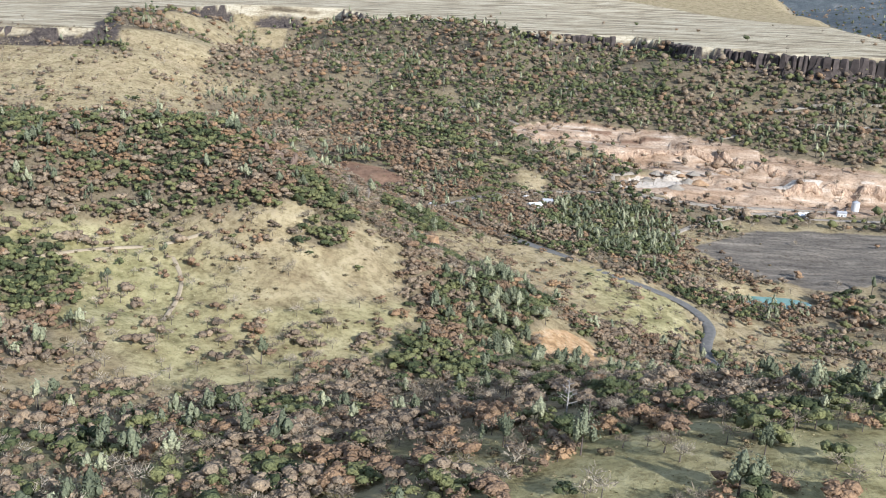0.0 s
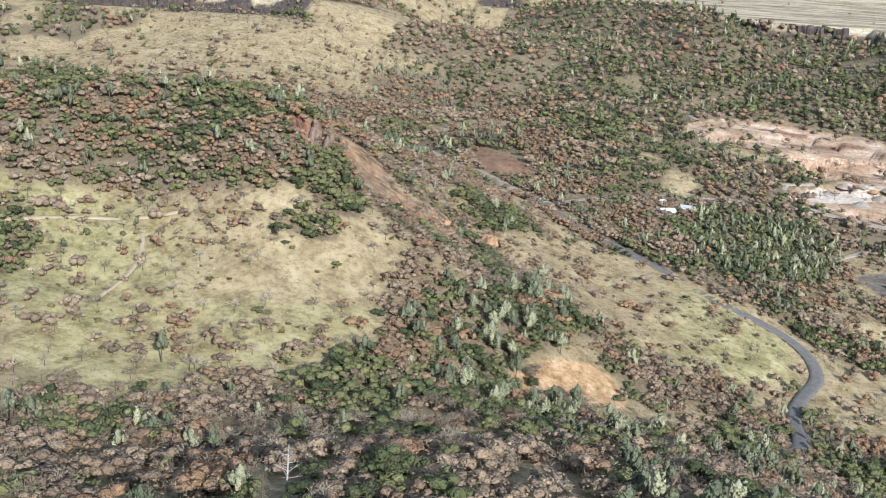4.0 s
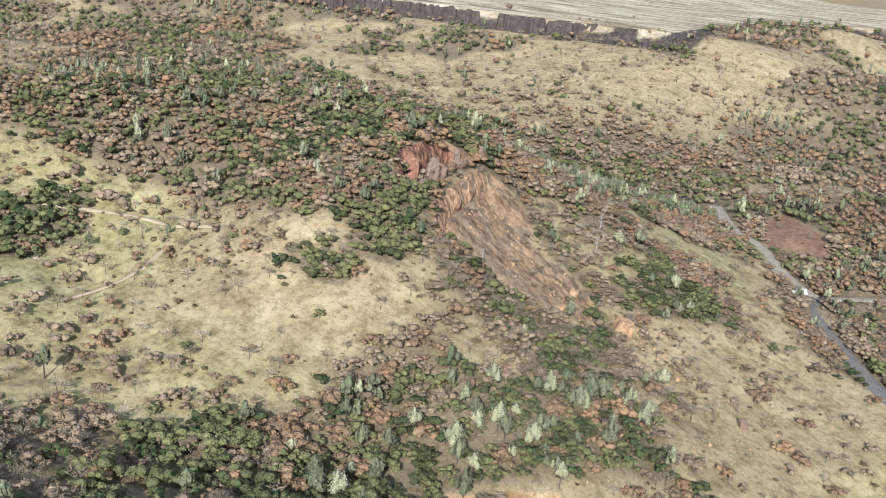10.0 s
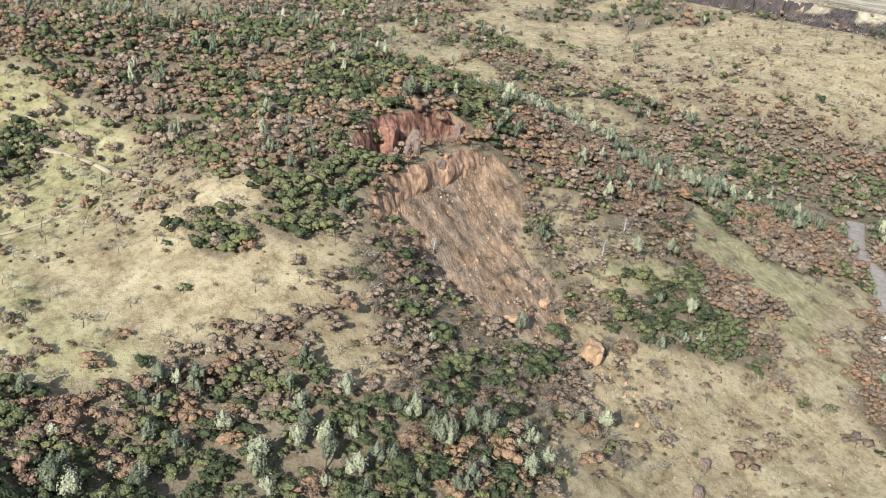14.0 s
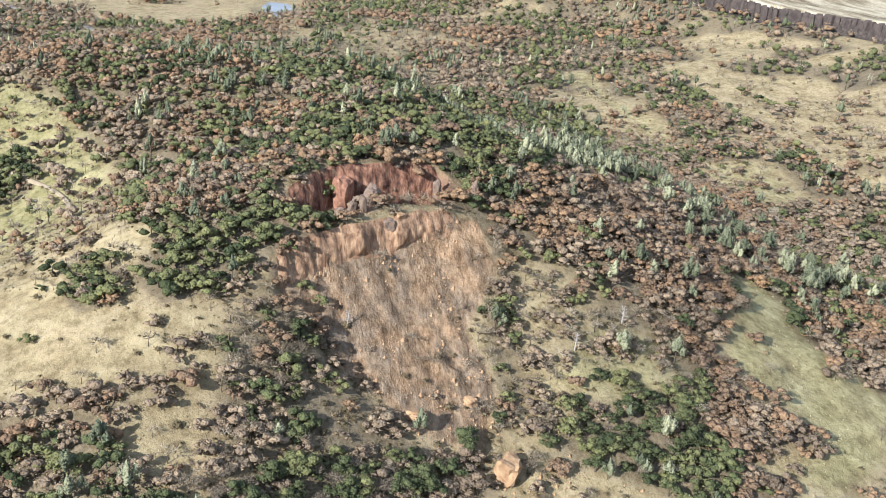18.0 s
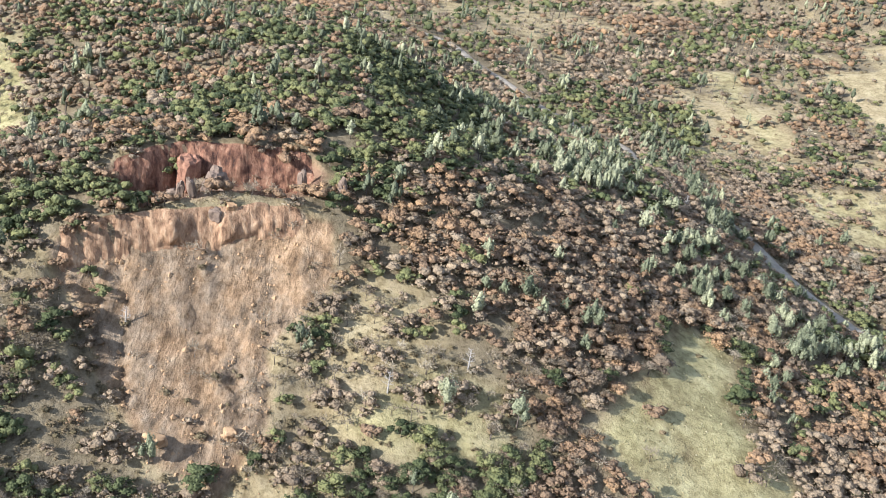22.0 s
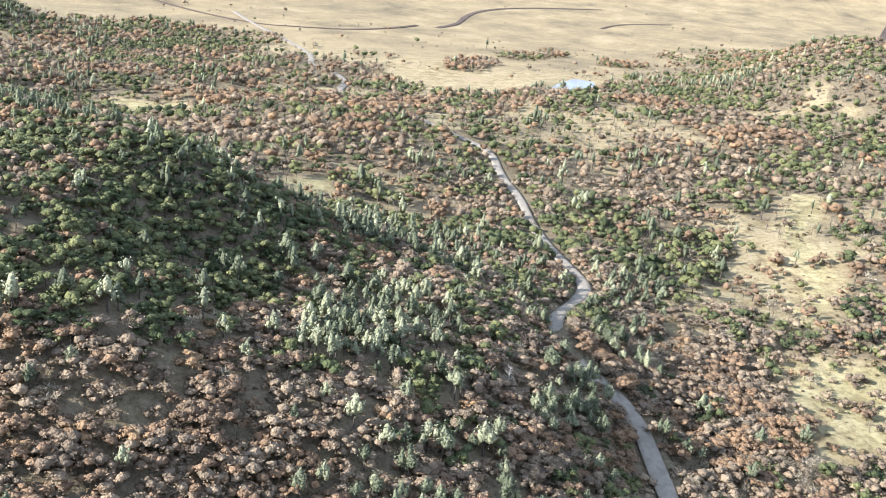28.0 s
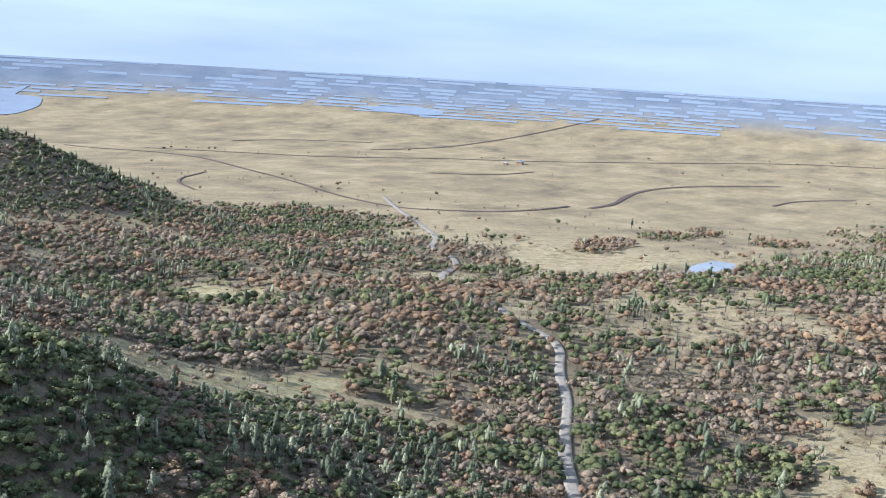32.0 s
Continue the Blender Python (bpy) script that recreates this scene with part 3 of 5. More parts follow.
def ground_z(x, y):
    """Height on the sheet of ground itself."""
    x, y = np.asarray(x, float), np.asarray(y, float)
    i = np.clip(np.searchsorted(GX, x) - 1, 0, len(GX) - 2)
    j = np.clip(np.searchsorted(GY, y) - 1, 0, len(GY) - 2)
    u, v = (x - GX[i]) / (GX[i + 1] - GX[i]), (y - GY[j]) / (GY[j + 1] - GY[j])
    a, b, c, d = MZ[j, i], MZ[j, i + 1], MZ[j + 1, i + 1], MZ[j + 1, i]
    return np.where(u >= v, a + u * (b - a) + v * (c - b), a + v * (d - a) + u * (c - d))


def raw_mesh(name, verts, faces, mats=(), smooth=False, which=None, attrs=None):
    """A mesh from arrays; faces all of one size."""
    me = bpy.data.meshes.new(name)
    verts, faces = np.asarray(verts, np.float32), np.asarray(faces, np.int32)
    k = faces.shape[1]
    me.vertices.add(len(verts))
    me.vertices.foreach_set("co", verts.ravel())
    me.loops.add(faces.size)
    me.loops.foreach_set("vertex_index", faces.ravel())
    me.polygons.add(len(faces))
    me.polygons.foreach_set("loop_start", np.arange(0, faces.size, k, dtype=np.int32))
    me.polygons.foreach_set("use_smooth", np.full(len(faces), smooth))
    for m in mats:
        me.materials.append(m)
    if which is not None:
        me.polygons.foreach_set("material_index", np.asarray(which, np.int32))
    for key, values in (attrs or {}).items():
        me.attributes.new(key, "FLOAT", "POINT").data.foreach_set("value", np.asarray(values, np.float32).ravel())
    me.update(calc_edges=True)
    return me


def soft_mask(x, y, poly, blur=6.0):
    """1 inside a polygon, 0 outside, with a blurred rim."""
    d = line_distance(x, y, poly + poly[:1])[0]
    s = np.where(inside(x, y, poly), d, -d)
    return step(-blur, blur, s)


# stands of trees and thickets: outline, how thick, and what grows there
STANDS = [
    ([(-330, 470), (-420, 640), (-330, 720), (-200, 720), (-124, 672), (-124, 650), (-120, 615), (-90, 582), (-63, 560), (-81, 522), (-131, 515), (-166, 507), (-208, 490), (-239, 462)], 0.92,
     {"live_oak": 1.2, "rusty_oak": 0.7, "brown_oak": 0.4, "grey_pine": 0.14}),
    ([(-118, 652), (-95, 658), (-95, 685), (-130, 700), (-200, 705), (-205, 640), (-150, 600), (-125, 640)], 1.0, {"live_oak": 3, "rusty_oak": 0.6, "grey_pine": 0.2}),
    ([(-59, 528), (-69, 551), (-84, 580), (-78, 592), (-60, 580), (-45, 561), (-38, 540), (-49, 529)], 1.0, {"live_oak": 4, "bush": 0.4}),
    ([(-65, 506), (-61, 522), (-43, 526), (-40, 512), (-50, 505)], 0.9, {"live_oak": 4}),
    ([(9, 473), (5, 498), (14, 534), (33, 551), (40, 596), (56, 600), (85, 580), (60, 500), (90, 470), (70, 430), (24, 440)], 1.0, {"live_oak": 2.2, "grey_pine": 0.7, "rusty_oak": 0.5}),
    ([(-26, 681), (-35, 706), (-33, 733), (-8, 722), (12, 741), (25, 726), (14, 690), (0, 667)], 1.0, {"live_oak": 4, "grey_pine": 0.3}),
    ([(-40, 750), (-60, 800), (-21, 790), (3, 762), (10, 738), (-11, 734)], 0.9, {"rusty_oak": 1.5, "brown_oak": 2}),
    ([(-102, 659), (-134, 690), (-163, 739), (-160, 785), (-142, 798), (-80, 760), (-62, 749), (-70, 720), (-86, 709), (-84, 681)], 0.96, {"rusty_oak": 2.4, "brown_oak": 1.4, "grey_pine": 0.15}),
    ([(-144, 808), (-150, 870), (-100, 900), (-57, 850), (-45, 806), (-76, 803), (-126, 818)], 0.9, {"rusty_oak": 1.2, "brown_oak": 1.4, "live_oak": 0.4, "grey_pine": 0.3}),
    ([(-330, 600), (-320, 690), (-242, 710), (-170, 705), (-195, 660), (-230, 630)], 1.0, {"live_oak": 4, "grey_pine": 0.3}),
    ([(-330, 720), (-170, 720), (-160, 785), (-150, 870), (-260, 850), (-330, 790)], 0.97, {"rusty_oak": 1.2, "brown_oak": 1.8, "live_oak": 0.6, "grey_pine": 0.18}),
    ([(-370, 745), (-330, 700), (-460, 640), (-600, 690), (-480, 760)], 0.9, {"live_oak": 0.9, "brown_oak": 0.9, "grey_pine": 0.6, "rusty_oak": 0.5}),
    ([(-204, 465), (-187, 478), (-165, 465), (-158, 430), (-172, 405), (-195, 420)], 1.0, {"live_oak": 5}),
    ([(-44, 566), (-50, 590), (-36, 604), (-24, 612), (-6, 618), (4, 636), (20, 629), (32, 590), (2, 560), (-25, 555)], 0.9, {"bush": 1.8, "live_oak": 1.3, "brown_oak": 0.6, "bare_oak": 0.4}),
    ([(-52, 596), (-85, 622), (-90, 650), (-49, 652), (-10, 648), (-4, 622), (-30, 604)], 0.3, {"bush": 2.5, "bare_oak": 1.2}),
    ([(-10, 560), (10, 530), (5, 500), (-10, 490), (-22, 545)], 0.7, {"bush": 1.5, "brown_oak": 0.8, "rusty_oak": 0.3}),
    ([(-45, 660), (-60, 680), (-48, 700), (-36, 690), (-24, 660), (-30, 648)], 0.6, {"bush": 2.0, "bare_oak": 0.6, "brown_oak": 0.5}),
    ([(2, 640), (-6, 660), (2, 675), (20, 670), (40, 610), (22, 620)], 0.7, {"brown_oak": 1.2, "bush": 1.0, "bare_oak": 0.5, "live_oak": 0.3}),
    ([(101, 520), (103, 585), (137, 655), (182, 650), (185, 625), (154, 599), (119, 523)], 0.75, {"brown_oak": 2, "rusty_oak": 0.6, "bush": 0.8}),
    ([(122, 930), (204, 950), (240, 930), (212, 815), (139, 765), (118, 847)], 1.0, {"live_oak": 2.5, "grey_pine": 0.9}),
    ([(-249, 718), (-293, 728), (-296, 762), (-240, 782), (-209, 764), (-197, 743)], 0.95, {"grey_pine": 2.2, "live_oak": 0.6, "brown_oak": 0.8}),
    ([(-270, 801), (-306, 813), (-292, 831), (-257, 833), (-236, 814)], 0.95, {"grey_pine": 1.8, "brown_oak": 0.9}),
    ([(-189, 785), (-215, 808), (-190, 830), (-146, 805), (-146, 780)], 0.95, {"grey_pine": 1.0, "rusty_oak": 1.5, "brown_oak": 1.5}),
    ([(-1300, -330), (-1130, -180), (-850, -150), (-700, -400), (-800, -760), (-1200, -760)], 0.95, {"live_oak": 1.6, "brown_oak": 0.6, "grey_pine": 0.3}),
    ([(-200, 300), (-120, 345), (0, 395), (60, 420), (190, 470), (260, 420), (240, 262), (130, 252), (60, 240), (20, 205), (-60, 215), (-200, 215)], 0.55,
     {"rusty_oak": 0.5, "brown_oak": 1.2, "live_oak": 0.9, "grey_pine": 0.12, "bare_oak": 0.5}),
]
CLEARINGS = [(MEADOW, 0.36, 16), (PASTURE, 0.03, 6), (SCAR, 0.12, 5), (SCARP, 0.22, 5), (ROADSIDE, 0.10, 10), (STRIP, 0.06, 7), (SPUR_GRASS, 0.45, 8),
             (POND_MEADOW, 0.02, 20), (HILL_GRASS, 0.36, 25), (NORTH_FIELD, 0.02, 8), (QUARRY, 0.09, 12), (TILLED, 0.015, 10),
             ([(52, 488), (64, 513), (83, 536), (98, 533), (107, 512), (90, 499), (63, 477)], 0.1, 6),
             ([(-140, 395), (-123, 440), (-79, 455), (-37, 470), (-7, 488), (5, 470), (-5, 440), (-9, 415), (-40, 378), (-76, 362), (-107, 360)], 0.3, 12),
             ([(92, 232), (110, 246), (140, 250), (190, 240), (200, 120), (60, 120), (78, 190)], 0.12, 8)] + [(g, 0.13, 20) for g in GLADES]


# close clumps that stand out in the open meadow
THICKETS = [STANDS[12][0], STANDS[3][0], STANDS[2][0]]
GROVES = [(-1450, 400, 95, 50), (-1640, 440, 90, 45), (-1770, 470, 70, 35), (-1720, 605, 70, 50), (-2090, 640, 90, 35), (-1250, 600, 22, 30), (-1345, 640, 70, 14), (-1470, 830, 290, 180), (-2080, 830, 380, 190), (-1280, -60, 250, 190)]


def woods(x, y):
    """How thick the trees stand, 0 to 1."""
    big, mid = value_noise(x, y, 110, 41), value_noise(x, y, 34, 43)
    n = 0.55 * big + 0.45 * mid
    hill = step(0.28, 0.58, n) * 0.7 + 0.2
    hill = np.where((x < -95) & (y > 560), 0.55 + 0.4 * hill, hill)
    west = (0.38 + 0.6 * step(0.33, 0.5, n)) * step(-1480, -1150, x + 260 * (mid - 0.5) + 0.25 * (y - 300))
    north_west = 0.10 + 0.75 * step(0.45, 0.68, n) + 0.4 * step(-900, -1100, x)
    north_east = (0.2 + 0.75 * step(0.3, 0.52, n)) * (1 - step(1080, 1200, y)) + step(1080, 1200, y) * (0.6 + 0.4 * step(0.3, 0.5, n))
    d = np.where(x < -310, np.where(y < 1010, west, north_west), np.where(y > 930, north_east, hill))
    for poly, thick, _ in STANDS:
        k = soft_mask(x, y, poly, 9)
        d = d * (1 - k) + thick * (0.75 + 0.25 * step(0.3, 0.45, mid)) * k
    for poly, keep, blur in CLEARINGS:
        k = soft_mask(x, y, poly, blur)
        d = d * (1 - k) + np.minimum(d, keep) * k
    for poly in THICKETS:
        d = np.maximum(d, soft_mask(x, y, poly, 3))
    d = np.where(x < -1560, 0.012, d)
    for gx, gy, a, b in GROVES:
        d = np.maximum(d, 0.85 * step(1.1, 0.6, np.hypot((x - gx) / a, (y - gy) / b) + 0.5 * (mid - 0.5)))
    return np.where(rim_side(x, y) > 0, np.where(y > 2800, 0.5, 0.003 + 0.8 * beyond(x, y) * step(0.25, 0.45, n)), d)


masks = {"woods": woods(MX, MY)}
masks["litter"] = np.clip(masks["woods"] * 1.1 - 0.1, 0, 1) * step(-1700, -1300, MX)
green = 0.62 * soft_mask(MX, MY, MEADOW, 15) * step(-60, -200, MX + 0.6 * (MY - 500)) + 0.25
green = np.maximum(green, 0.75 * soft_mask(MX, MY, ROADSIDE, 10) * step(60, 160, MX))
green = np.maximum(green, 0.6 * soft_mask(MX, MY, STRIP, 8))
green = np.maximum(green, 0.6 * soft_mask(MX, MY, CLEARINGS[13][0], 14))
green = np.maximum(green, 0.65 * soft_mask(MX, MY, SPUR_GRASS, 8))
green = np.maximum(green, 0.7 * step(330, 240, MY) * step(300, 200, np.abs(MX)))
for glade in GLADES:
    green = np.maximum(green, 0.5 * soft_mask(MX, MY, glade, 14))
masks["green"] = np.clip(green, 0, 1) * step(-1500, -1000, MX)
masks["scar"] = np.maximum.reduce([soft_mask(MX, MY, p, 6) for p in (SCAR, SCARP)])
masks["plain"] = step(-1350, -1600, MX) * step(-3, -20, rim_side(MX, MY))
masks["pad"] = np.maximum(soft_mask(MX, MY, GRAVEL_PAD, 5), soft_mask(MX, MY, [(376, 1083), (427, 1086), (440, 1076), (382, 1070)], 5))
# far plain that takes the painted blue-grey haze
masks["hazy_marsh"] = step(4100, 4500, np.hypot(MX - CENTRE[0], MY - CENTRE[1]) + 260 * (value_noise(MX, MY, 500, 93) - 0.5)) * step(-1800, -2200, MX)
masks["quarry"] = soft_mask(MX, MY, QUARRY, 12)
masks["ochre"] = soft_mask(MX, MY, CLEARINGS[12][0], 7)
PITS = ((239, 1197, 40, 10), (195, 1222, 26, 12))
masks["soil"] = np.maximum.reduce([soft_mask(MX, MY, NORTH_FIELD, 10)] + [0.75 * step(1.2, 0.9, np.hypot((MX - a) / c, (MY - b) / d)) for a, b, c, d in PITS] + [0.7 * soft_mask(MX, MY, SCARP, 4)])
masks["tilled"] = soft_mask(MX, MY, TILLED, 14)
masks["cliff"] = step(-34, -8, rim_side(MX, MY)) * step(8, 0, rim_side(MX, MY)) * step(2600, 2400, MY)
# uplands past the tableland that take the painted haze colour
masks["hazy_upland"] = beyond(MX, MY) * step(-5, 5, rim_side(MX, MY))
masks["mesa"] = (1 - masks["hazy_upland"]) * step(-5, 5, rim_side(MX, MY)) * step(0, 150, 3000 - MY - 1.6 * np.clip(MX - 350, 0, 800))

ny, nx = MX.shape
idx = np.arange(nx * ny).reshape(ny, nx)
a, b, c, d = idx[:-1, :-1].ravel(), idx[:-1, 1:].ravel(), idx[1:, 1:].ravel(), idx[1:, :-1].ravel()
tris = np.concatenate([np.stack([a, b, c], 1), np.stack([a, c, d], 1)])
# the skyline: the outermost ring is drawn in to a circle
RR = np.hypot(MX - CENTRE[0], MY - CENTRE[1])
tris = tris[(RR.ravel() < 4752)[tris].any(1)]
pull = np.where(RR > 4752, 4752 / RR, 1)
EX, EY = CENTRE[0] + (MX - CENTRE[0]) * pull, CENTRE[1] + (MY - CENTRE[1]) * pull
EZ = np.where(RR > 4752, height(EX, EY), MZ)
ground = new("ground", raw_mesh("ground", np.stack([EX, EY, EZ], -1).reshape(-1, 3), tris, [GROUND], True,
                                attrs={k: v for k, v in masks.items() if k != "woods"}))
tagged(ground, "hilly winter grassland with leaf litter and bare scars", "ground", kind="structure")


def ribbon(name, line, width, mat, label, lift=0.35, category="road"):
    """A road: a crowned strip with sunken verges, laid on the ground."""
    t = np.gradient(line, axis=0)
    t /= np.hypot(*t.T)[:, None]
    nrm = np.stack([-t[:, 1], t[:, 0]], 1)
    w = width * (0.92 + 0.2 * value_noise(line[:, 0], line[:, 1], 40, 51))
    cols = [(-0.5, -0.5), (-0.44, 0.0), (-0.2, 0.1), (0.0, 0.14), (0.2, 0.1), (0.44, 0.0), (0.5, -0.5)]
    rows = []
    for k, up in cols:
        q = line + nrm * (k * w)[:, None]
        z = np.convolve(np.pad(ground_z(q[:, 0], q[:, 1]), 5, "edge"), np.ones(11) / 11, "valid")
        rows.append(np.column_stack([q, z + lift + up]))
    v = np.stack(rows, 1)
    n, m = v.shape[:2]
    i = np.arange(n * m).reshape(n, m)
    f = np.stack([i[:-1, :-1].ravel(), i[:-1, 1:].ravel(), i[1:, 1:].ravel(), i[1:, :-1].ravel()], 1)
    ob = new(name, raw_mesh(name, v.reshape(-1, 3), f, [mat], True))
    return tagged(ob, label, category, kind="structure")


ribbon("road", VALLEY_ROAD, 7.4, GRAVEL, "winding pale gravel road through the wooded valley", 1.1)
ribbon("road", FAR_ROAD, 9, GRAVEL, "pale dirt track out to the plain", 1.2)
ribbon("road", HILL_ROAD, 8.0, ASPHALT, "narrow grey asphalt road curving round the grassy slope", 0.4)
ribbon("road", GRAVEL_ROAD, 12, GRAVEL, "pale gravel road below the hill", 0.5)
for track in ([(130, 994), (175, 1034), (222, 1071)], [(197, 1057), (192, 1020), (200, 1000), (234, 998), (291, 1004), (372, 1009), (431, 1009)], [(202, 863), (243, 925), (308, 978), (362, 1002)],
              [(333, 1189), (411, 1223), (469, 1243), (514, 1238), (559, 1225)], [(436, 1278), (500, 1285), (574, 1271)], [(177, 1369), (227, 1362), (275, 1390), (296, 1402)], [(12, 1247), (50, 1285), (88, 1235), (105, 1203)]):
    ribbon("track", smooth_line(track), 5.5, GRAVEL, "pale dirt track through the quarry land", 0.7, "track")
ribbon("road", WHITE_ROAD, 6.5, GRAVEL, "pale gravel road to the quarry", 0.8)


import itertools

# ---- trees ----
KINDS = ("rusty_oak", "brown_oak", "live_oak", "grey_pine", "bare_oak", "bush")


def leaf_fans(rng, centres, out, size, sliver=1.0):
    """Loose sprays: one triangle each, leaning outwards; slivers for bare twigs."""
    n = len(centres)
    nrm = out + rng.normal(0, 0.3, (n, 3))
    nrm /= np.linalg.norm(nrm, axis=1)[:, None]
    u = np.cross(nrm, rng.normal(0, 1, (n, 3)))
    u /= np.linalg.norm(u, axis=1)[:, None] + 1e-9
    v = np.cross(nrm, u)
    s = size * rng.uniform(0.6, 1.35, n)[:, None]
    if sliver < 1:
        # twigs run out along the way from the middle, and are narrow
        u, v = nrm, u * sliver
    tri = np.stack([centres + u * s, centres - u * s * 0.6 + v * s * 0.85, centres - u * s * 0.5 - v * s * 0.8], 1)
    tri[:, :, 2] += rng.normal(0, 0.12, (n, 3)) * s
    return tri.reshape(-1, 3)


ICO_V = np.array([(0, s, t) for s in (-1, 1) for t in (-1.618, 1.618)] + [(s, t, 0) for s in (-1, 1) for t in (-1.618, 1.618)] + [(t, 0, s) for s in (-1, 1) for t in (-1.618, 1.618)]) / 1.902
ICO_F = np.array([f for f in itertools.combinations(range(12), 3) if all(np.linalg.norm(ICO_V[i] - ICO_V[j]) < 1.1 for i, j in itertools.combinations(f, 2))])


def outward(v, f):
    """Faces turned so that they look out from the middle."""
    n = np.cross(v[f[:, 1]] - v[f[:, 0]], v[f[:, 2]] - v[f[:, 0]])
    return np.where(((n * v[f].mean(1)).sum(1) < 0)[:, None], f[:, ::-1], f)


def finer(v, f):
    """A ball with each face parted into four."""
    v, mids, out = [tuple(p) for p in v], {}, []

    def mid(i, j):
        key = (min(i, j), max(i, j))
        if key not in mids:
            m = (np.array(v[i]) + np.array(v[j])) / 2
            mids[key] = len(v)
            v.append(tuple(m / np.linalg.norm(m)))
        return mids[key]

    for a, b, c in f:
        ab, bc, ca = mid(a, b), mid(b, c), mid(c, a)
        out += [(a, ab, ca), (ab, b, bc), (ca, bc, c), (ab, bc, ca)]
    return np.array(v), np.array(out)


BALLS = [(ICO_V, outward(ICO_V, ICO_F))]
for _ in range(2):
    BALLS.append(finer(*BALLS[-1]))


def lobed(rng, level, lobes):
    """A rounded leaf mass of radius about 1 that swells into lobes with creases between them."""
    v, f = BALLS[level]
    way = rng.normal(0, 1, (lobes, 3))
    way[:, 2] = np.abs(way[:, 2]) - 0.25
    way /= np.linalg.norm(way, axis=1)[:, None]
    wide = rng.uniform(0.8, 1.2, lobes) * (1.9 / math.sqrt(lobes))
    ang = np.arccos(np.clip(v @ way.T, -1, 1))
    swell = np.sqrt(np.clip(1 - (ang / wide) ** 2, 0, 1)) * rng.uniform(0.22, 0.42, lobes)
    r = 0.60 + swell.max(1) + rng.uniform(-0.2, 0.2, len(v))
    p = v * r[:, None] * [rng.uniform(0.88, 1.12), rng.uniform(0.88, 1.12), 1.0]
    return p, f


def crown(rng, kind, level, masses, leaves, leaf):
    """A crown 1 high and about 1 wide with its foot at 0: lobed leaf masses, ragged with loose sprays."""
    hulls, spots = [], []
    turn = rng.uniform(0, 2 * np.pi)
    if kind == "grey_pine":
        # one tall plume with lesser ones round it, each narrowing to its tip
        for i in range(masses):
            p, f = lobed(rng, level, 7)
            a = turn + i * 2.4 + rng.uniform(-0.3, 0.3)
            out = 0.0 if i == 0 else rng.uniform(0.10, 0.2)
            w, low, top = (0.19, 0.22, 1.0) if i == 0 else (rng.uniform(0.11, 0.16), rng.uniform(0.16, 0.42), rng.uniform(0.6, 0.88))
            k = np.clip((p[:, 2] + 1) / 2, 0, 1)
            taper = (1.12 - 0.85 * k ** 1.3)
            q = np.stack([p[:, 0] * w * taper + out * math.cos(a), p[:, 1] * w * taper + out * math.sin(a), low + (top - low) * k], 1)
            hulls.append((q, f))
            spots.append(((out * math.cos(a), out * math.sin(a), (low + top) / 2), (w * 0.95, w * 0.95, (top - low) * 0.5)))
    elif kind == "bare_oak":
        spots = [((rng.uniform(-0.22, 0.22), rng.uniform(-0.22, 0.22), rng.uniform(0.5, 0.68)), (0.27, 0.27, 0.27)) for _ in range(masses)]
    else:
        # uneven masses: a few broad ones within, lesser ones round and above them
        top = 0.40 if kind == "bush" else 0.62
        for i in range(masses):
            p, f = lobed(rng, level if i < 2 else 0, 7 if level > 0 and i < 2 else 4)
            a = turn + i * 2.4 + rng.uniform(-0.6, 0.6)
            out = 0.36 * math.sqrt((i + 0.25) / masses) * rng.uniform(0.8, 1.2)
            size = rng.uniform(0.15, 0.26) * (6 / masses) ** 0.4
            z = top - 1.0 * out ** 1.3 + rng.uniform(-0.15, 0.15)
            q = np.stack([p[:, 0] * size + out * math.cos(a), p[:, 1] * size + out * math.sin(a), p[:, 2] * size * rng.uniform(0.75, 1.1) + z], 1)
            hulls.append((q, f))
            spots.append(((out * math.cos(a), out * math.sin(a), z), (size, size, size * 0.92)))
    vs, fs, base = [], [], 0
    for q, f in hulls:
        vs.append(q)
        fs.append(f + base)
        base += len(q)
    if leaves:
        cen, rad = np.array([c for c, _ in spots]), np.array([r for _, r in spots])
        k = rng.integers(0, len(spots), leaves)
        w = rng.normal(0, 1, (leaves, 3))
        w[:, 2] = np.abs(w[:, 2]) * 0.9 - 0.35 * rng.uniform(0, 1, leaves)
        w /= np.linalg.norm(w, axis=1)[:, None]
        fill = rng.uniform(0.25, 1.15, leaves) if kind == "bare_oak" else rng.uniform(0.8, 1.3, leaves)
        tri = leaf_fans(rng, cen[k] + w * rad[k] * fill[:, None], w + [0, 0, 0.3], leaf, 0.12 if kind == "bare_oak" else 1.0)
        vs.append(tri)
        fs.append(np.arange(len(tri)).reshape(-1, 3) + base)
    return np.vstack(vs), np.vstack(fs)


def stick(a, b, ra, rb, sides=5):
    a, b = np.array(a, float), np.array(b, float)
    t = (b - a) / np.linalg.norm(b - a)
    u = np.cross(t, [0.3, 0.9, 0.1])
    u /= np.linalg.norm(u)
    v = np.cross(t, u)
    ang = np.arange(sides) * 2 * np.pi / sides
    ring = np.cos(ang)[:, None] * u + np.sin(ang)[:, None] * v
    verts = np.vstack([a + ring * ra, b + ring * rb])
    i = np.arange(sides)
    j = (i + 1) % sides
    return verts, np.concatenate([np.stack([i, j, j + sides], 1), np.stack([i, j + sides, i + sides], 1)])


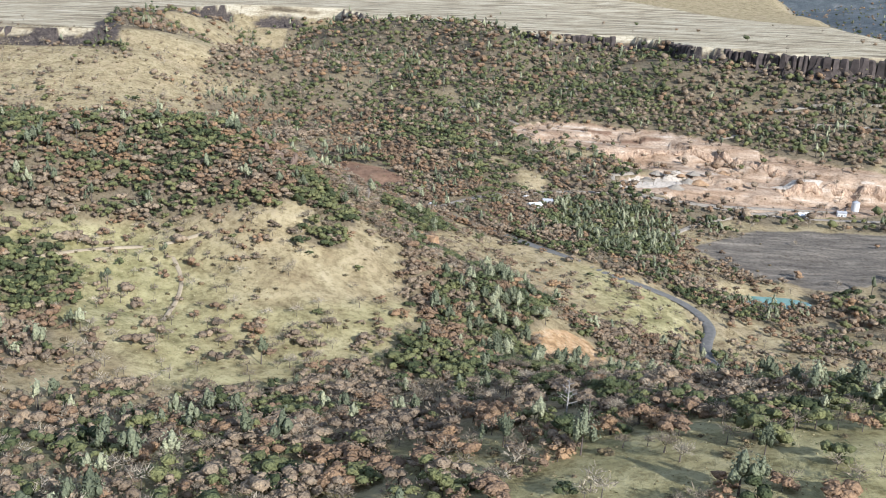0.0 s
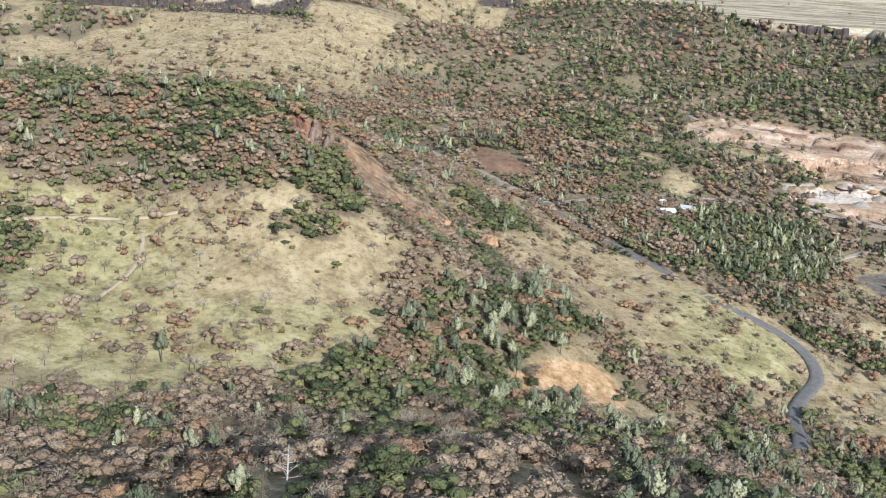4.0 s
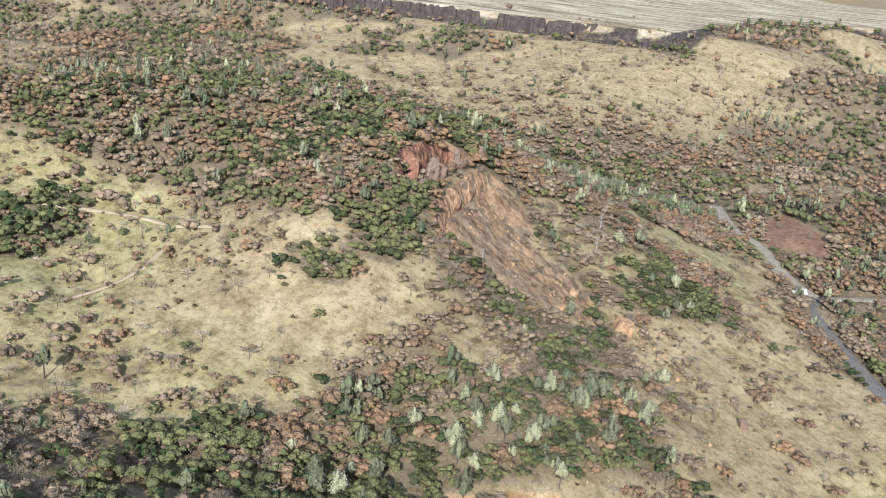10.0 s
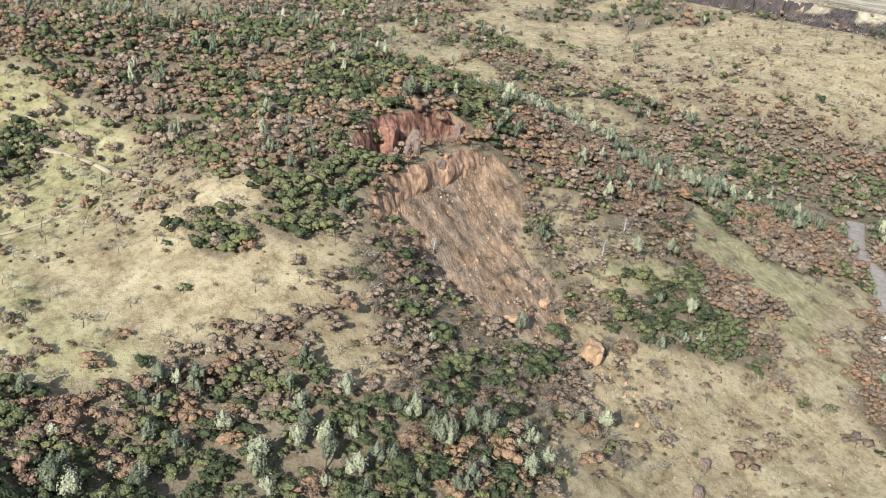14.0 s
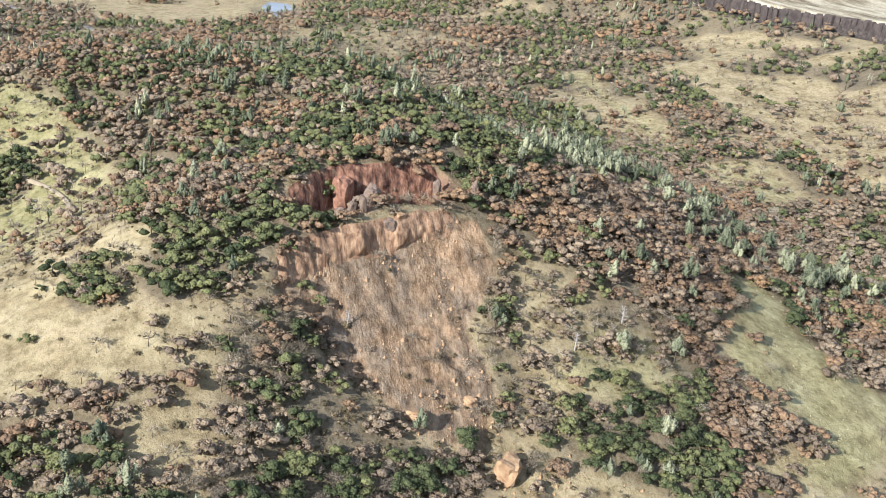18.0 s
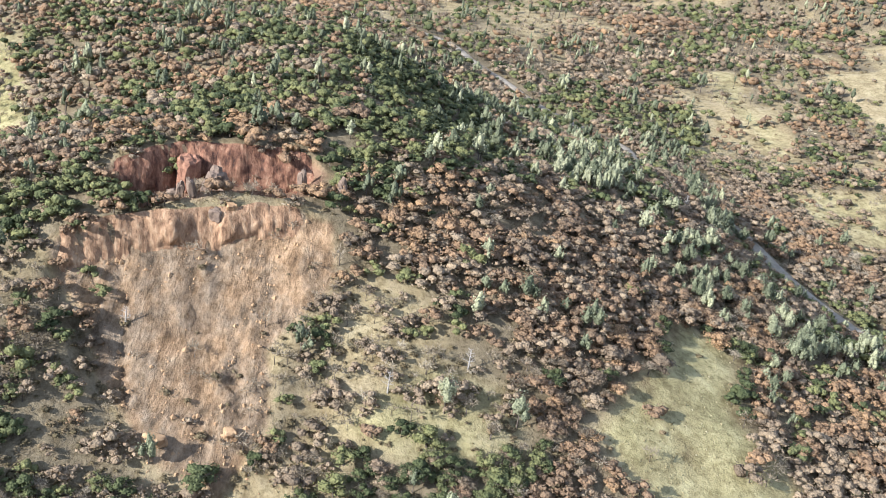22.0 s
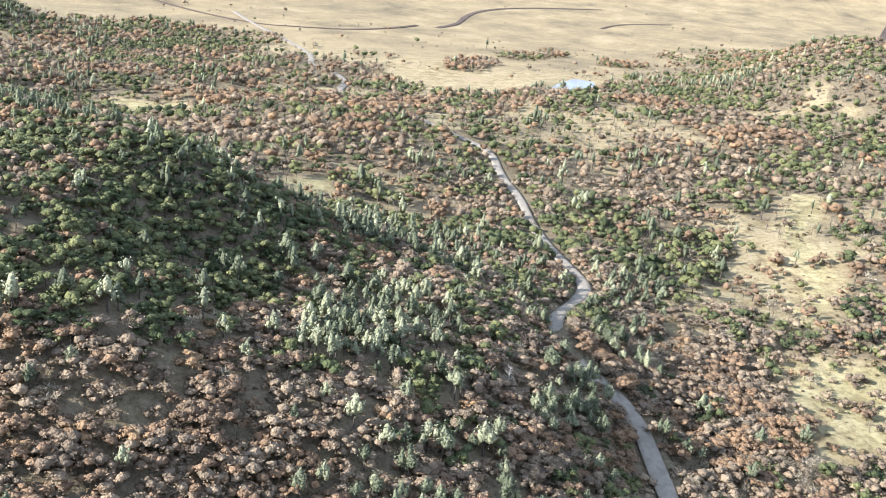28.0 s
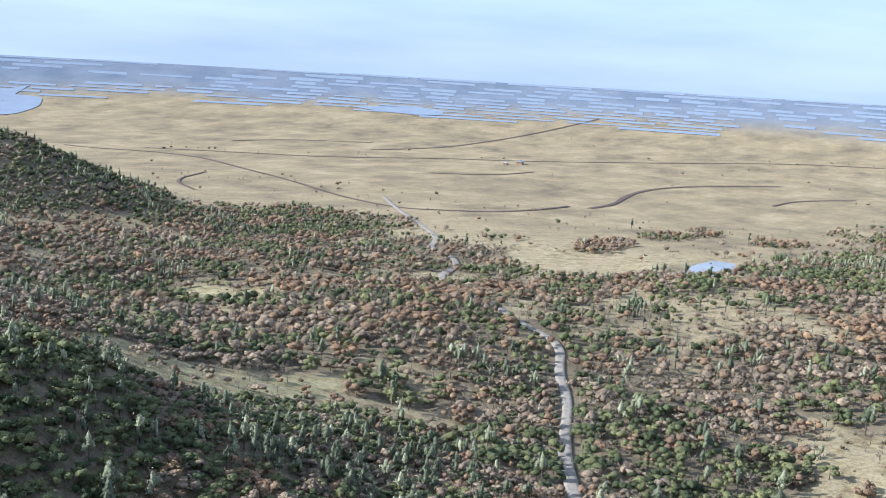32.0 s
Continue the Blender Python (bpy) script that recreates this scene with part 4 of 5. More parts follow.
def sticks(parts):
    vs, fs, k = [], [], 0
    for v, f in parts:
        vs.append(v)
        fs.append(f + k)
        k += len(v)
    return np.vstack(vs), np.vstack(fs)


def trunk_shape(rng, kind, limbs=5):
    if kind == "grey_pine":
        parts = [stick((0, 0, -0.02), (0.01, 0, 0.5), 0.02, 0.013), stick((0.01, 0, 0.5), (-0.01, 0.01, 0.93), 0.013, 0.004)]
        for i in range(limbs):
            a, h = i * 2.4, 0.3 + 0.1 * i
            parts.append(stick((0, 0, h), (0.2 * math.cos(a), 0.2 * math.sin(a), h + 0.08), 0.007, 0.003, 4))
    elif kind == "bush":
        parts = [stick((0, 0, -0.03), (0.1 * math.cos(a), 0.1 * math.sin(a), 0.3), 0.02, 0.01, 4) for a in (0, 2.1, 4.2)]
    else:
        # limbs spread from the fork at the top of the trunk and part once more
        tv, tf = stick((0, 0, -0.03), (0.02, 0.01, 0.3), 0.038, 0.026)
        vs, fs, fork = [tv, np.array([[0.02, 0.01, 0.32]])], [tf], len(tv)
        fs.append(np.stack([np.arange(5) + 5, (np.arange(5) + 1) % 5 + 5, np.full(5, fork)], 1))
        k = fork + 1
        for i in range(limbs + 2):
            a = i * 2.4 + rng.uniform(0, 0.5)
            m = np.array([0.13 * math.cos(a), 0.13 * math.sin(a), 0.48 + 0.03 * (i % 3)])
            vs.append(m + 0.013 * np.array([(1, 0, 0), (-0.5, 0.87, 0), (-0.5, -0.87, 0)]))
            tips = [m + 0.22 * np.array([math.cos(a + t), math.sin(a + t), 0.9 - 0.25 * abs(t)]) for t in (-0.7, 0.1, 0.8)]
            vs.append(np.array(tips))
            fs.append(np.array([(fork, k, k + 1), (fork, k + 1, k + 2), (fork, k + 2, k)] + [(k + p, k + (p + 1) % 3, k + 3 + t) for t in range(3) for p in range(3)]))
            k += 6
        return np.vstack(vs), np.vstack(fs)
    return sticks(parts)


rng = np.random.default_rng(7)
# fineness, leaf masses, loose sprays, size of a spray: near trees, then stands at three distances
NEAR = {"rusty_oak": (1, 9, 330, 0.036), "brown_oak": (1, 9, 340, 0.034), "live_oak": (1, 9, 300, 0.036), "grey_pine": (1, 4, 260, 0.026), "bare_oak": (0, 6, 420, 0.085), "bush": (0, 5, 130, 0.05)}
FAR = {"rusty_oak": ((0, 5, 56, 0.056), (0, 3, 12, 0.085), (0, 1, 8, 0.12)), "brown_oak": ((0, 5, 58, 0.055), (0, 3, 12, 0.085), (0, 1, 8, 0.12)),
       "live_oak": ((0, 5, 44, 0.056), (0, 3, 16, 0.08), (0, 1, 7, 0.12)), "grey_pine": ((0, 4, 60, 0.036), (0, 3, 20, 0.055), (0, 2, 6, 0.09)),
       "bare_oak": ((0, 6, 90, 0.14), (0, 5, 40, 0.2), (0, 4, 20, 0.32)), "bush": ((0, 1, 26, 0.1), (0, 1, 8, 0.14), (0, 1, 0, 0.12))}
TALL = {"rusty_oak": (4.4, 8.2), "brown_oak": (4.2, 8.0), "live_oak": (4.4, 8.8), "grey_pine": (7.5, 15.0), "bare_oak": (4.5, 7.5), "bush": (1.2, 3.2)}
WIDE = {"rusty_oak": 1.62, "brown_oak": 1.62, "live_oak": 1.38, "grey_pine": 1.0, "bare_oak": 1.2, "bush": 1.7}


def species(x, y, r):
    """The kind of tree that grows at a spot."""
    a, b = value_noise(x, y, 60, 61), value_noise(x, y, 28, 63)
    n = 0.65 * a + 0.35 * b
    w = np.zeros((len(x), 6))
    w[:, 0] = 0.25 + 0.9 * step(0.5, 0.75, n)
    w[:, 1] = 0.34 + 0.5 * step(0.35, 0.6, value_noise(x, y, 75, 65))
    w[:, 2] = 0.12 + 1.4 * step(0.55, 0.30, n)
    w[:, 3] = 0.05 + 0.30 * step(0.55, 0.8, value_noise(x, y, 90, 67))
    w[:, 4] = 0.22
    w[:, 5] = 0.25
    # trees of one kind keep together
    far = np.maximum(step(-310, -400, x), step(930, 1000, y))
    kin = np.stack([0.15 + 1.7 * step(0.4, 0.6, (1 - far) * value_noise(x, y, 24, 120 + k) + far * (0.75 * value_noise(x, y, 75, 126 + k) + 0.25 * value_noise(x, y, 30, 120 + k))) for k in range(6)], 1)
    w *= kin
    for outline, _, grows in STANDS:
        here = soft_mask(x, y, outline, 6)
        w *= (1 - 0.9 * here)[:, None]
        for name, much in grows.items():
            k = KINDS.index(name)
            w[:, k] += much * here * (kin[:, k] if len(grows) > 3 else 1.0)
    w[:, 2] += 1.2 * step(-310, -450, x) * step(0.62, 0.4, a)
    canyon = step(1040, 1180, y) * step(-120, 0, x + 0.2 * (y - 1100))
    w[:, 2] += 2.6 * canyon
    w[:, 3] += 0.15 * canyon
    w[:, 1] += 0.5 * canyon
    grassy = step(0.55, 0.25, woods(x, y))
    w[:, 4] += 1.1 * grassy
    w[:, 5] += 0.6 * grassy
    w[:, 2] *= 1 - 0.85 * grassy
    w[:, 3] *= 1 - 0.85 * grassy
    c = np.cumsum(w, 1)
    return (r[:, None] * c[:, -1:] > c).sum(1)


def scatter(x0, x1, y0, y1, gap, seed):
    r = np.random.default_rng(seed)
    gx, gy = np.meshgrid(np.arange(x0, x1, gap), np.arange(y0, y1, gap))
    gx = gx.ravel() + r.uniform(-0.5, 0.5, gx.size) * gap
    gy = gy.ravel() + r.uniform(-0.5, 0.5, gy.size) * gap
    ok = r.uniform(0, 1, gx.size) < woods(gx, gy)
    return gx[ok], gy[ok]


# x from, x to, y from, y to, how many
BRUSH = [(-140, 60, 530, 760, 1700), (-50, 40, 555, 660, 1000), (-75, -10, 650, 745, 420), (-560, -330, 880, 960, 160), (-290, -10, 400, 560, 520), (20, 200, 560, 720, 240), (-130, -20, 480, 560, 220), (-620, -220, 1000, 1380, 1500), (90, 530, 1000, 1240, 420), (-60, 220, 225, 420, 380), (-700, -330, 880, 1010, 240)]
AREAS = [(310, 760, 150, 600, 15.0, 11), (-140, 760, -200, 150, 16.0, 12), (-490, 310, 190, 950, 4.5, 1), (-1900, -490, -760, 1080, 8.2, 2), (-490, 310, 950, 1400, 7.4, 3), (310, 720, 600, 1400, 8.5, 4),
         (-1500, -490, 1080, 1400, 10.5, 5), (-600, 720, 1400, 2180, 10.5, 6), (-490, -140, -100, 190, 8.0, 7), (-2600, -1900, 560, 1100, 15.0, 10), (-3600, -1900, -1500, 1500, 34.0, 8),
         (200, 2500, 2800, 4100, 32.0, 9), (700, 2600, 1450, 2800, 24.0, 13)]
spots = [scatter(*a) for a in AREAS]
px, py = [np.concatenate(v) for v in zip(*spots)]
# wider stands grow taller, spreading trees
grown = np.concatenate([np.full(len(v[0]), min(1.6, max(1.0, a[4] / 5.6))) for v, a in zip(spots, AREAS)])
clear = np.ones(len(px), bool)
for road in ROADS:
    near = (px > road[:, 0].min() - 15) & (px < road[:, 0].max() + 15) & (py > road[:, 1].min() - 15) & (py < road[:, 1].max() + 15)
    k = np.nonzero(near)[0]
    clear[k] &= np.min(np.hypot(px[k, None] - road[None, :, 0], py[k, None] - road[None, :, 1]), 1) > 6.0
for sx, sy in ((45, 269), (48, 250), (-57, 707), (-41, 684)):
    clear &= np.hypot(px - sx, py - sy) > 7
for qx, qy, a, b in (GREEN_POND, BLUE_POND):
    clear &= np.hypot((px - qx) / a, (py - qy) / b) > 1.25
px, py, grown = px[clear], py[clear], grown[clear]
kind_of = species(px, py, rng.uniform(0, 1, len(px)))
# brush between the trees: low bushes, bare saplings
bx, by = [np.concatenate(v) for v in zip(*[(lambda g: (g[:, 0], g[:, 1]))(rng.uniform((x0, y0), (x1, y1), (n, 2))) for x0, x1, y0, y1, n in BRUSH])]
keep = rng.uniform(0, 1, len(bx)) < 0.25 + 0.9 * step(0.35, 0.6, value_noise(bx, by, 17, 95))
for bare in (STRIP, PASTURE, SCARP):
    keep &= ~inside(bx, by, bare)
keep &= ~inside(bx, by, SCAR) | (rng.uniform(0, 1, len(bx)) < 0.07)
for road in ROADS:
    keep &= np.min(np.hypot(bx[:, None] - road[None, :, 0], by[:, None] - road[None, :, 1]), 1) > 7
bx, by = bx[keep], by[keep]
sapling = np.where(rng.uniform(0, 1, len(bx)) < 0.62, 5, np.where(rng.uniform(0, 1, len(bx)) < 0.5, 4, 1))
# trees that stand alone on the plain
LONE = np.array([(-2163, -1225), (-2207, -1205), (-2224, -1176), (-2235, -1142), (-2252, -1135), (-2249, -1092), (-1783, -719), (-1815, -935), (-1729, -806), (-1516, -474), (-2836, -561), (-2884, -504),
                 (-3303, -177), (-3582, 159), (-3684, 344), (-3708, 393), (-3743, 470), (-1676, 230), (-1826, 113), (-1965, 487), (-2686, 577), (-2698, 602)], float)
# trees and shrubs that stand by themselves on the slopes: kind, then x, y, height
SINGLE = [(1, [(56, 692, 5.5), (54, 706, 5.5), (46, 700, 5), (19, 796, 7), (28, 789, 7), (132, 615, 6), (160, 700, 5.5), (154, 692, 5), (112, 702, 5), (120, 682, 4.5), (-179, 479, 8), (-174, 487, 7), (-92, 430, 6), (-74, 431, 6)]),
          (2, [(40, 738, 5), (45, 748, 5.2), (51, 628, 4.6), (71, 752, 4.6), (1, 463, 4.5), (-57, 655, 5), (-53, 586, 5), (-49, 592, 5.5), (-20, 590, 5), (-11, 582, 5), (-59, 497, 3.5), (-174, 437, 9), (-186, 428, 9), (-196, 440, 9)]),
          (5, [(17, 776, 2.6), (71, 626, 2.6), (75, 747, 2), (64, 675, 2.2), (114, 688, 3.2), (-17, 633, 3.6), (-36, 632, 3.2), (-67, 618, 2.6), (-4, 629, 3)]),
          (4, [(-23, 520, 6.5), (-23, 536, 6.5), (-65, 481, 6), (-112, 399, 6), (-47, 401, 6), (-89, 398, 5)]), (3, [(-151, 459, 10)])]
single = np.array([(x, y, h, k) for k, spots_ in SINGLE for x, y, h in spots_], float)
bx, by, sapling = np.r_[bx, LONE[:, 0]], np.r_[by, LONE[:, 1]], np.r_[sapling, np.arange(len(LONE)) % 3]
px, py, kind_of = np.r_[px, bx, single[:, 0]], np.r_[py, by, single[:, 1]], np.r_[kind_of, sapling, single[:, 3].astype(int)]
grown = np.r_[grown, np.full(len(bx) - len(LONE), 0.72), np.full(len(LONE), 1.5), np.ones(len(single))]
pz = ground_z(px, py)
turn = rng.uniform(0, 2 * np.pi, len(px))
tall = np.array([TALL[k][0] for k in KINDS])[kind_of] + rng.uniform(0, 1, len(px)) ** 1.4 * np.array([TALL[k][1] - TALL[k][0] for k in KINDS])[kind_of]
tall *= grown
tall[-len(single):] = single[:, 2]
tint = np.clip(0.75 * (value_noise(px, py, 38, 131) - 0.5) + 0.5 + rng.uniform(-0.25, 0.25, len(px)), 0.01, 0.99)
TRACK = [(56, 225), (56, 525), (-19, 712), (-169, 825), (-356, 834)]
nearness = line_distance(px, py, TRACK)[0]

NAMES = {"rusty_oak": ("oak_tree", "oak with dry rust-brown leaves on the slope", "tree"),
         "brown_oak": ("oak_tree", "leafless-looking grey-brown oak on the slope", "tree"),
         "live_oak": ("live_oak", "dense dark green evergreen oak", "tree"),
         "grey_pine": ("pine_tree", "tall open grey-green pine above the oaks", "tree"),
         "bare_oak": ("bare_oak", "bare oak with pale lichened twigs", "tree"),
         "bush": ("bush", "low olive-brown bush in dry grass", "bush")}
NEAR_COUNT = {"rusty_oak": 150, "brown_oak": 150, "live_oak": 290, "grey_pine": 200, "bare_oak": 200, "bush": 280}
for ki, kind in enumerate(KINDS):
    name, label, category = NAMES[kind]
    wide = WIDE[kind]
    shapes = []
    for _ in range(5):
        cv, cf = crown(rng, kind, *NEAR[kind])
        tv, tf = trunk_shape(rng, kind)
        shapes.append((raw_mesh("crown", cv * [wide, wide, 1], cf, [LEAF[kind]], True),
                       raw_mesh("trunk", tv * [wide, wide, 1], tf, [BARK], True)))
    mine = np.nonzero(kind_of == ki)[0]
    mine = mine[np.argsort(nearness[mine])]
    for i in mine[:NEAR_COUNT[kind]]:
        top, trunk = shapes[i % 5]
        tree = new(name)
        tree.matrix_basis = pose(px[i], py[i], pz[i] - 0.1, 0, 0, math.degrees(turn[i])) @ Matrix.Diagonal((tall[i], tall[i], tall[i], 1))
        tagged(tree, label, category, "trees of the hillside" if category == "tree" else "bushes of the hillside")
        new("trunk", trunk).parent = tree
        new("crown", top).parent = tree
    rest = mine[NEAR_COUNT[kind]:]
    vs, fs, wh, tn, base = [], [], [], [], 0
    away = (nearness[rest] > 140).astype(int) + (nearness[rest] > 380)
    for s in range(18):
        # the farther stands with fewer, larger leaf masses
        ids = rest[away == s // 6][s % 6::6]
        cv, cf = crown(rng, kind, *FAR[kind][s // 6])
        tv, tf = stick((0, 0, -0.03), (0.01, 0, 0.45), 0.03, 0.015, 3)
        spread = wide * (1.0, 0.86, 0.78)[s // 6]
        shape = np.vstack([cv * [spread, spread, 1], tv])
        faces = np.vstack([cf, tf + len(cv)])
        co, si = np.cos(turn[ids])[:, None], np.sin(turn[ids])[:, None]
        h = tall[ids][:, None]
        v = np.stack([(shape[:, 0] * co - shape[:, 1] * si) * h + px[ids][:, None], (shape[:, 0] * si + shape[:, 1] * co) * h + py[ids][:, None],
                      shape[:, 2] * h + pz[ids][:, None] - 0.1], -1)
        vs.append(v.reshape(-1, 3))
        fs.append((faces[None] + (np.arange(len(ids)) * len(shape))[:, None, None] + base).reshape(-1, 3))
        wh.append(np.tile(np.r_[np.zeros(len(cf)), np.ones(len(tf))], len(ids)))
        tn.append(np.repeat(tint[ids], len(shape)))
        base += v.shape[0] * v.shape[1]
    wood = new("woodland" if category == "tree" else "scrub", raw_mesh("woodland", np.vstack(vs), np.vstack(fs), [LEAF[kind], BARK], True, np.concatenate(wh), {"tint": np.concatenate(tn)}))
    tagged(wood, "far stands: " + label, "woodland" if category == "tree" else "scrub", kind="stuff")


# ---- helpers for things ----
def part(name, bm, mat, parent, label=""):
    """Links a bmesh as one mesh under a thing or a part."""
    me = bpy.data.meshes.new(name)
    bm.to_mesh(me)
    bm.free()
    me.materials.append(mat)
    ob = new(name, me)
    ob.parent = parent
    if label:
        ob["label"] = label
    return ob


def box(bm, size, at=(0, 0, 0), turn=0.0, bevel=0.0):
    made = bmesh.ops.create_cube(bm, size=1.0, matrix=Matrix.Translation(at) @ Matrix.Rotation(turn, 4, "Z") @ Matrix.Diagonal((*size, 1)))
    if bevel:
        edges = list({e for v in made["verts"] for e in v.link_edges})
        bmesh.ops.bevel(bm, geom=edges, offset=bevel, segments=1, affect="EDGES")
    return made


def tube(bm, r1, r2, h, at=(0, 0, 0), sides=14):
    return bmesh.ops.create_cone(bm, cap_ends=True, segments=sides, radius1=r1, radius2=r2, depth=h, matrix=Matrix.Translation((at[0], at[1], at[2] + h / 2)))


def on_ground(name, x, y, turn=0.0, sink=0.0):
    ob = new(name)
    ob.matrix_basis = pose(x, y, float(ground_z(x, y)) - sink, 0, 0, turn)
    return ob


# ---- rim of the tableland: weathered basalt columns ----
def column_mesh(r):
    n = int(r.integers(6, 9))
    ang = np.sort(r.uniform(0, 2 * np.pi, n))
    rad = r.uniform(0.42, 0.6, n)
    rings = []
    for h, k in ((-0.35, 1.25), (0.0, 1.1), (0.45, 1.0), (0.85, 0.92), (1.0, 0.7)):
        rings.append(np.stack([rad * k * np.cos(ang) + r.normal(0, 0.03, n), rad * k * np.sin(ang) + r.normal(0, 0.03, n), np.full(n, h) + (r.normal(0, 0.03, n) if h > 0.8 else 0)], 1))
    v = np.vstack(rings + [np.array([[0, 0, 1.02]])])
    f = []
    for k in range(4):
        for i in range(n):
            j = (i + 1) % n
            f += [(k * n + i, k * n + j, (k + 1) * n + j), (k * n + i, (k + 1) * n + j, (k + 1) * n + i)]
    f += [(4 * n + i, 4 * n + (i + 1) % n, 5 * n) for i in range(n)]
    return raw_mesh("basalt_column", v, f, [BASALT])


cliff = tagged(new("cliff"), "dark basalt cliff of upright columns rimming the tableland", "cliff", kind="structure")
r = np.random.default_rng(21)
columns = [column_mesh(r) for _ in range(6)]


def colonnade(line, tall, wide):
    """Columns side by side along a stretch of the rim."""
    qx, qy = line[:, 0].copy(), line[:, 1].copy()
    for _ in range(4):
        qx, qy = (line[:, 0] - 28 * (value_noise(qx, qy, 85, 11) - 0.5), line[:, 1] - 28 * (value_noise(qx, qy, 85, 13) - 0.5))
    for i in np.nonzero((value_noise(qx, qy, 60, 23) > 0.22) & ((qx > 150) | (qy < 1345)))[0]:
        top = float(land(qx[i] + 0.0, qy[i] + 12.0))
        foot = max(min(float(ground_z(qx[i], qy[i] - 14)), top - 12), top - tall)
        ob = new("basalt_column", columns[i % 6])
        ob.parent = cliff
        w = r.uniform(0.8, 1.2) * wide
        ob.matrix_basis = pose(qx[i] + r.uniform(-1, 1), qy[i] + r.uniform(-3, 1), foot, r.uniform(-3, 3), r.uniform(-3, 3), r.uniform(0, 360)) @ Matrix.Diagonal((w, w, (top - foot) * r.uniform(0.86, 1.03), 1))


colonnade(smooth_line([p for p in RIM if -1000 < p[0] < 1000 and p[1] < 2200], 8.5), 20, 11.5)
colonnade(smooth_line([p for p in RIM if -1700 < p[0] < -1000 and p[1] < 1300] + [(-810, 1289)], 7), 27, 9)


# ---- the slide: two fluted scarps, fallen pillars and boulders ----
def scarp_wall(name, rim, tall, mat, label, seed):
    line = smooth_line(rim, 0.8)
    n = len(line)
    t = np.gradient(line, axis=0)
    t /= np.hypot(*t.T)[:, None]
    down = np.stack([t[:, 1], -t[:, 0]], 1)
    s = np.arange(n) * 0.8
    ends = np.clip(np.minimum(s, s[-1] - s) / 18, 0, 1)
    # deep notches between buttresses, fine flutes on them
    wave = 3.4 * (value_noise(s, 0 * s, 9, seed) - 0.4) + 1.5 * (value_noise(s, 0 * s, 3.2, seed + 1) - 0.5)
    lip = line - down * 2.2
    base = line + down * 5.0
    top_z = ground_z(lip[:, 0], lip[:, 1]) + 0.3 + 1.2 * (value_noise(s, 0 * s, 6, seed + 2) - 0.4)
    foot_z = np.minimum(ground_z(base[:, 0], base[:, 1]) - 0.8, top_z - 1)
    top_z = foot_z + (top_z - foot_z) * (0.1 + 0.9 * np.clip(ends * 1.5, 0, 1))
    rows = []
    for k in np.linspace(0, 1, 15):
        out = -1.0 + 6.0 * k ** 0.8 + (wave + 1.2) * max(0.0, math.sin(math.pi * min(1, k * 1.1 + 0.1))) ** 0.6 * ends
        out = out + 0.9 * (value_noise(s, 0 * s + k * tall, 2.0, seed + 3) - 0.5) * (0 < k < 1)
        p = line + down * out[:, None]
        rows.append(np.column_stack([p, top_z * (1 - k) + foot_z * k]))
    v = np.stack(rows, 1)
    i = np.arange(n * 15).reshape(n, 15)
    f = np.stack([i[:-1, :-1].ravel(), i[:-1, 1:].ravel(), i[1:, 1:].ravel(), i[1:, :-1].ravel()], 1)
    return tagged(new(name, raw_mesh(name, v.reshape(-1, 3), f, [mat])), label, "scarp", kind="structure")


scarp_wall("scarp", UPPER_RIM, 13, RED_FACE, "rust-red upright scarp at the head of the landslide", 71)
scarp_wall("scarp", LOWER_RIM, 8, TAN_FACE, "orange-tan fluted scarp above the slide's bare slope", 81)


scarp_wall("cut_bank", UPPER_BANK, 10, BANK_FACE, "pale orange cut bank below the quarry's upper terrace", 83)
scarp_wall("cut_bank", LOWER_BANK, 14, BANK_FACE, "yellow-orange quarry face above the works", 87)


def rock_mesh(seed, mat, slab=False):
    bm = bmesh.new()
    bmesh.ops.create_icosphere(bm, subdivisions=3, radius=0.5)
    noise.seed_set(seed)
    for v in bm.verts:
        c = v.co.normalized()
        k = 1 + 0.35 * noise.noise(c * 1.3 + Vector((seed, 0, 0))) + 0.16 * noise.noise(c * 3.1 + Vector((0, seed, 0))) + 0.06 * noise.noise(c * 8)
        v.co = Vector((math.copysign(abs(c.x) ** 0.7, c.x), math.copysign(abs(c.y) ** 0.7, c.y), math.copysign(abs(c.z) ** 0.65, c.z))) * 0.5 * k
    me = bpy.data.meshes.new("boulder")
    bm.to_mesh(me)
    bm.free()
    me.materials.append(mat)
    return me


ROCKS = [rock_mesh(k, m) for k, m in ((1, GREY_ROCK), (2, SCARP_ROCK), (3, TAN_ROCK), (4, GREY_ROCK))]
# x, y, wide, deep, high, lean, which rock
BOULDERS = [(-100, 601, 9, 8, 15, 4, 1), (-95, 612, 8, 6, 12, -8, 0), (-83, 608, 3, 2.6, 8, 14, 0), (-84, 604, 2.8, 2.6, 7.5, -10, 0), (-88, 600, 5, 4, 6, 10, 0),
            (-79, 618, 4.5, 4, 5, 6, 0), (-82, 622, 4, 4, 4.5, 0, 2), (-106, 640, 3.2, 3, 9, 4, 0), (-103, 655, 3, 3, 9, -4, 0), (-92, 616, 3, 3, 3, 20, 0),
            (5, 651, 10, 8, 9, 16, 2), (13, 629, 5, 4, 4, 10, 2), (-20, 642, 5, 4, 3.4, 0, 2), (-13, 622, 8, 5, 3.4, 12, 2), (60, 668, 4, 4, 4, 0, 0), (38, 652, 3, 2, 2, 0, 2), (72, 655, 5, 3.5, 5, 0, 0)]
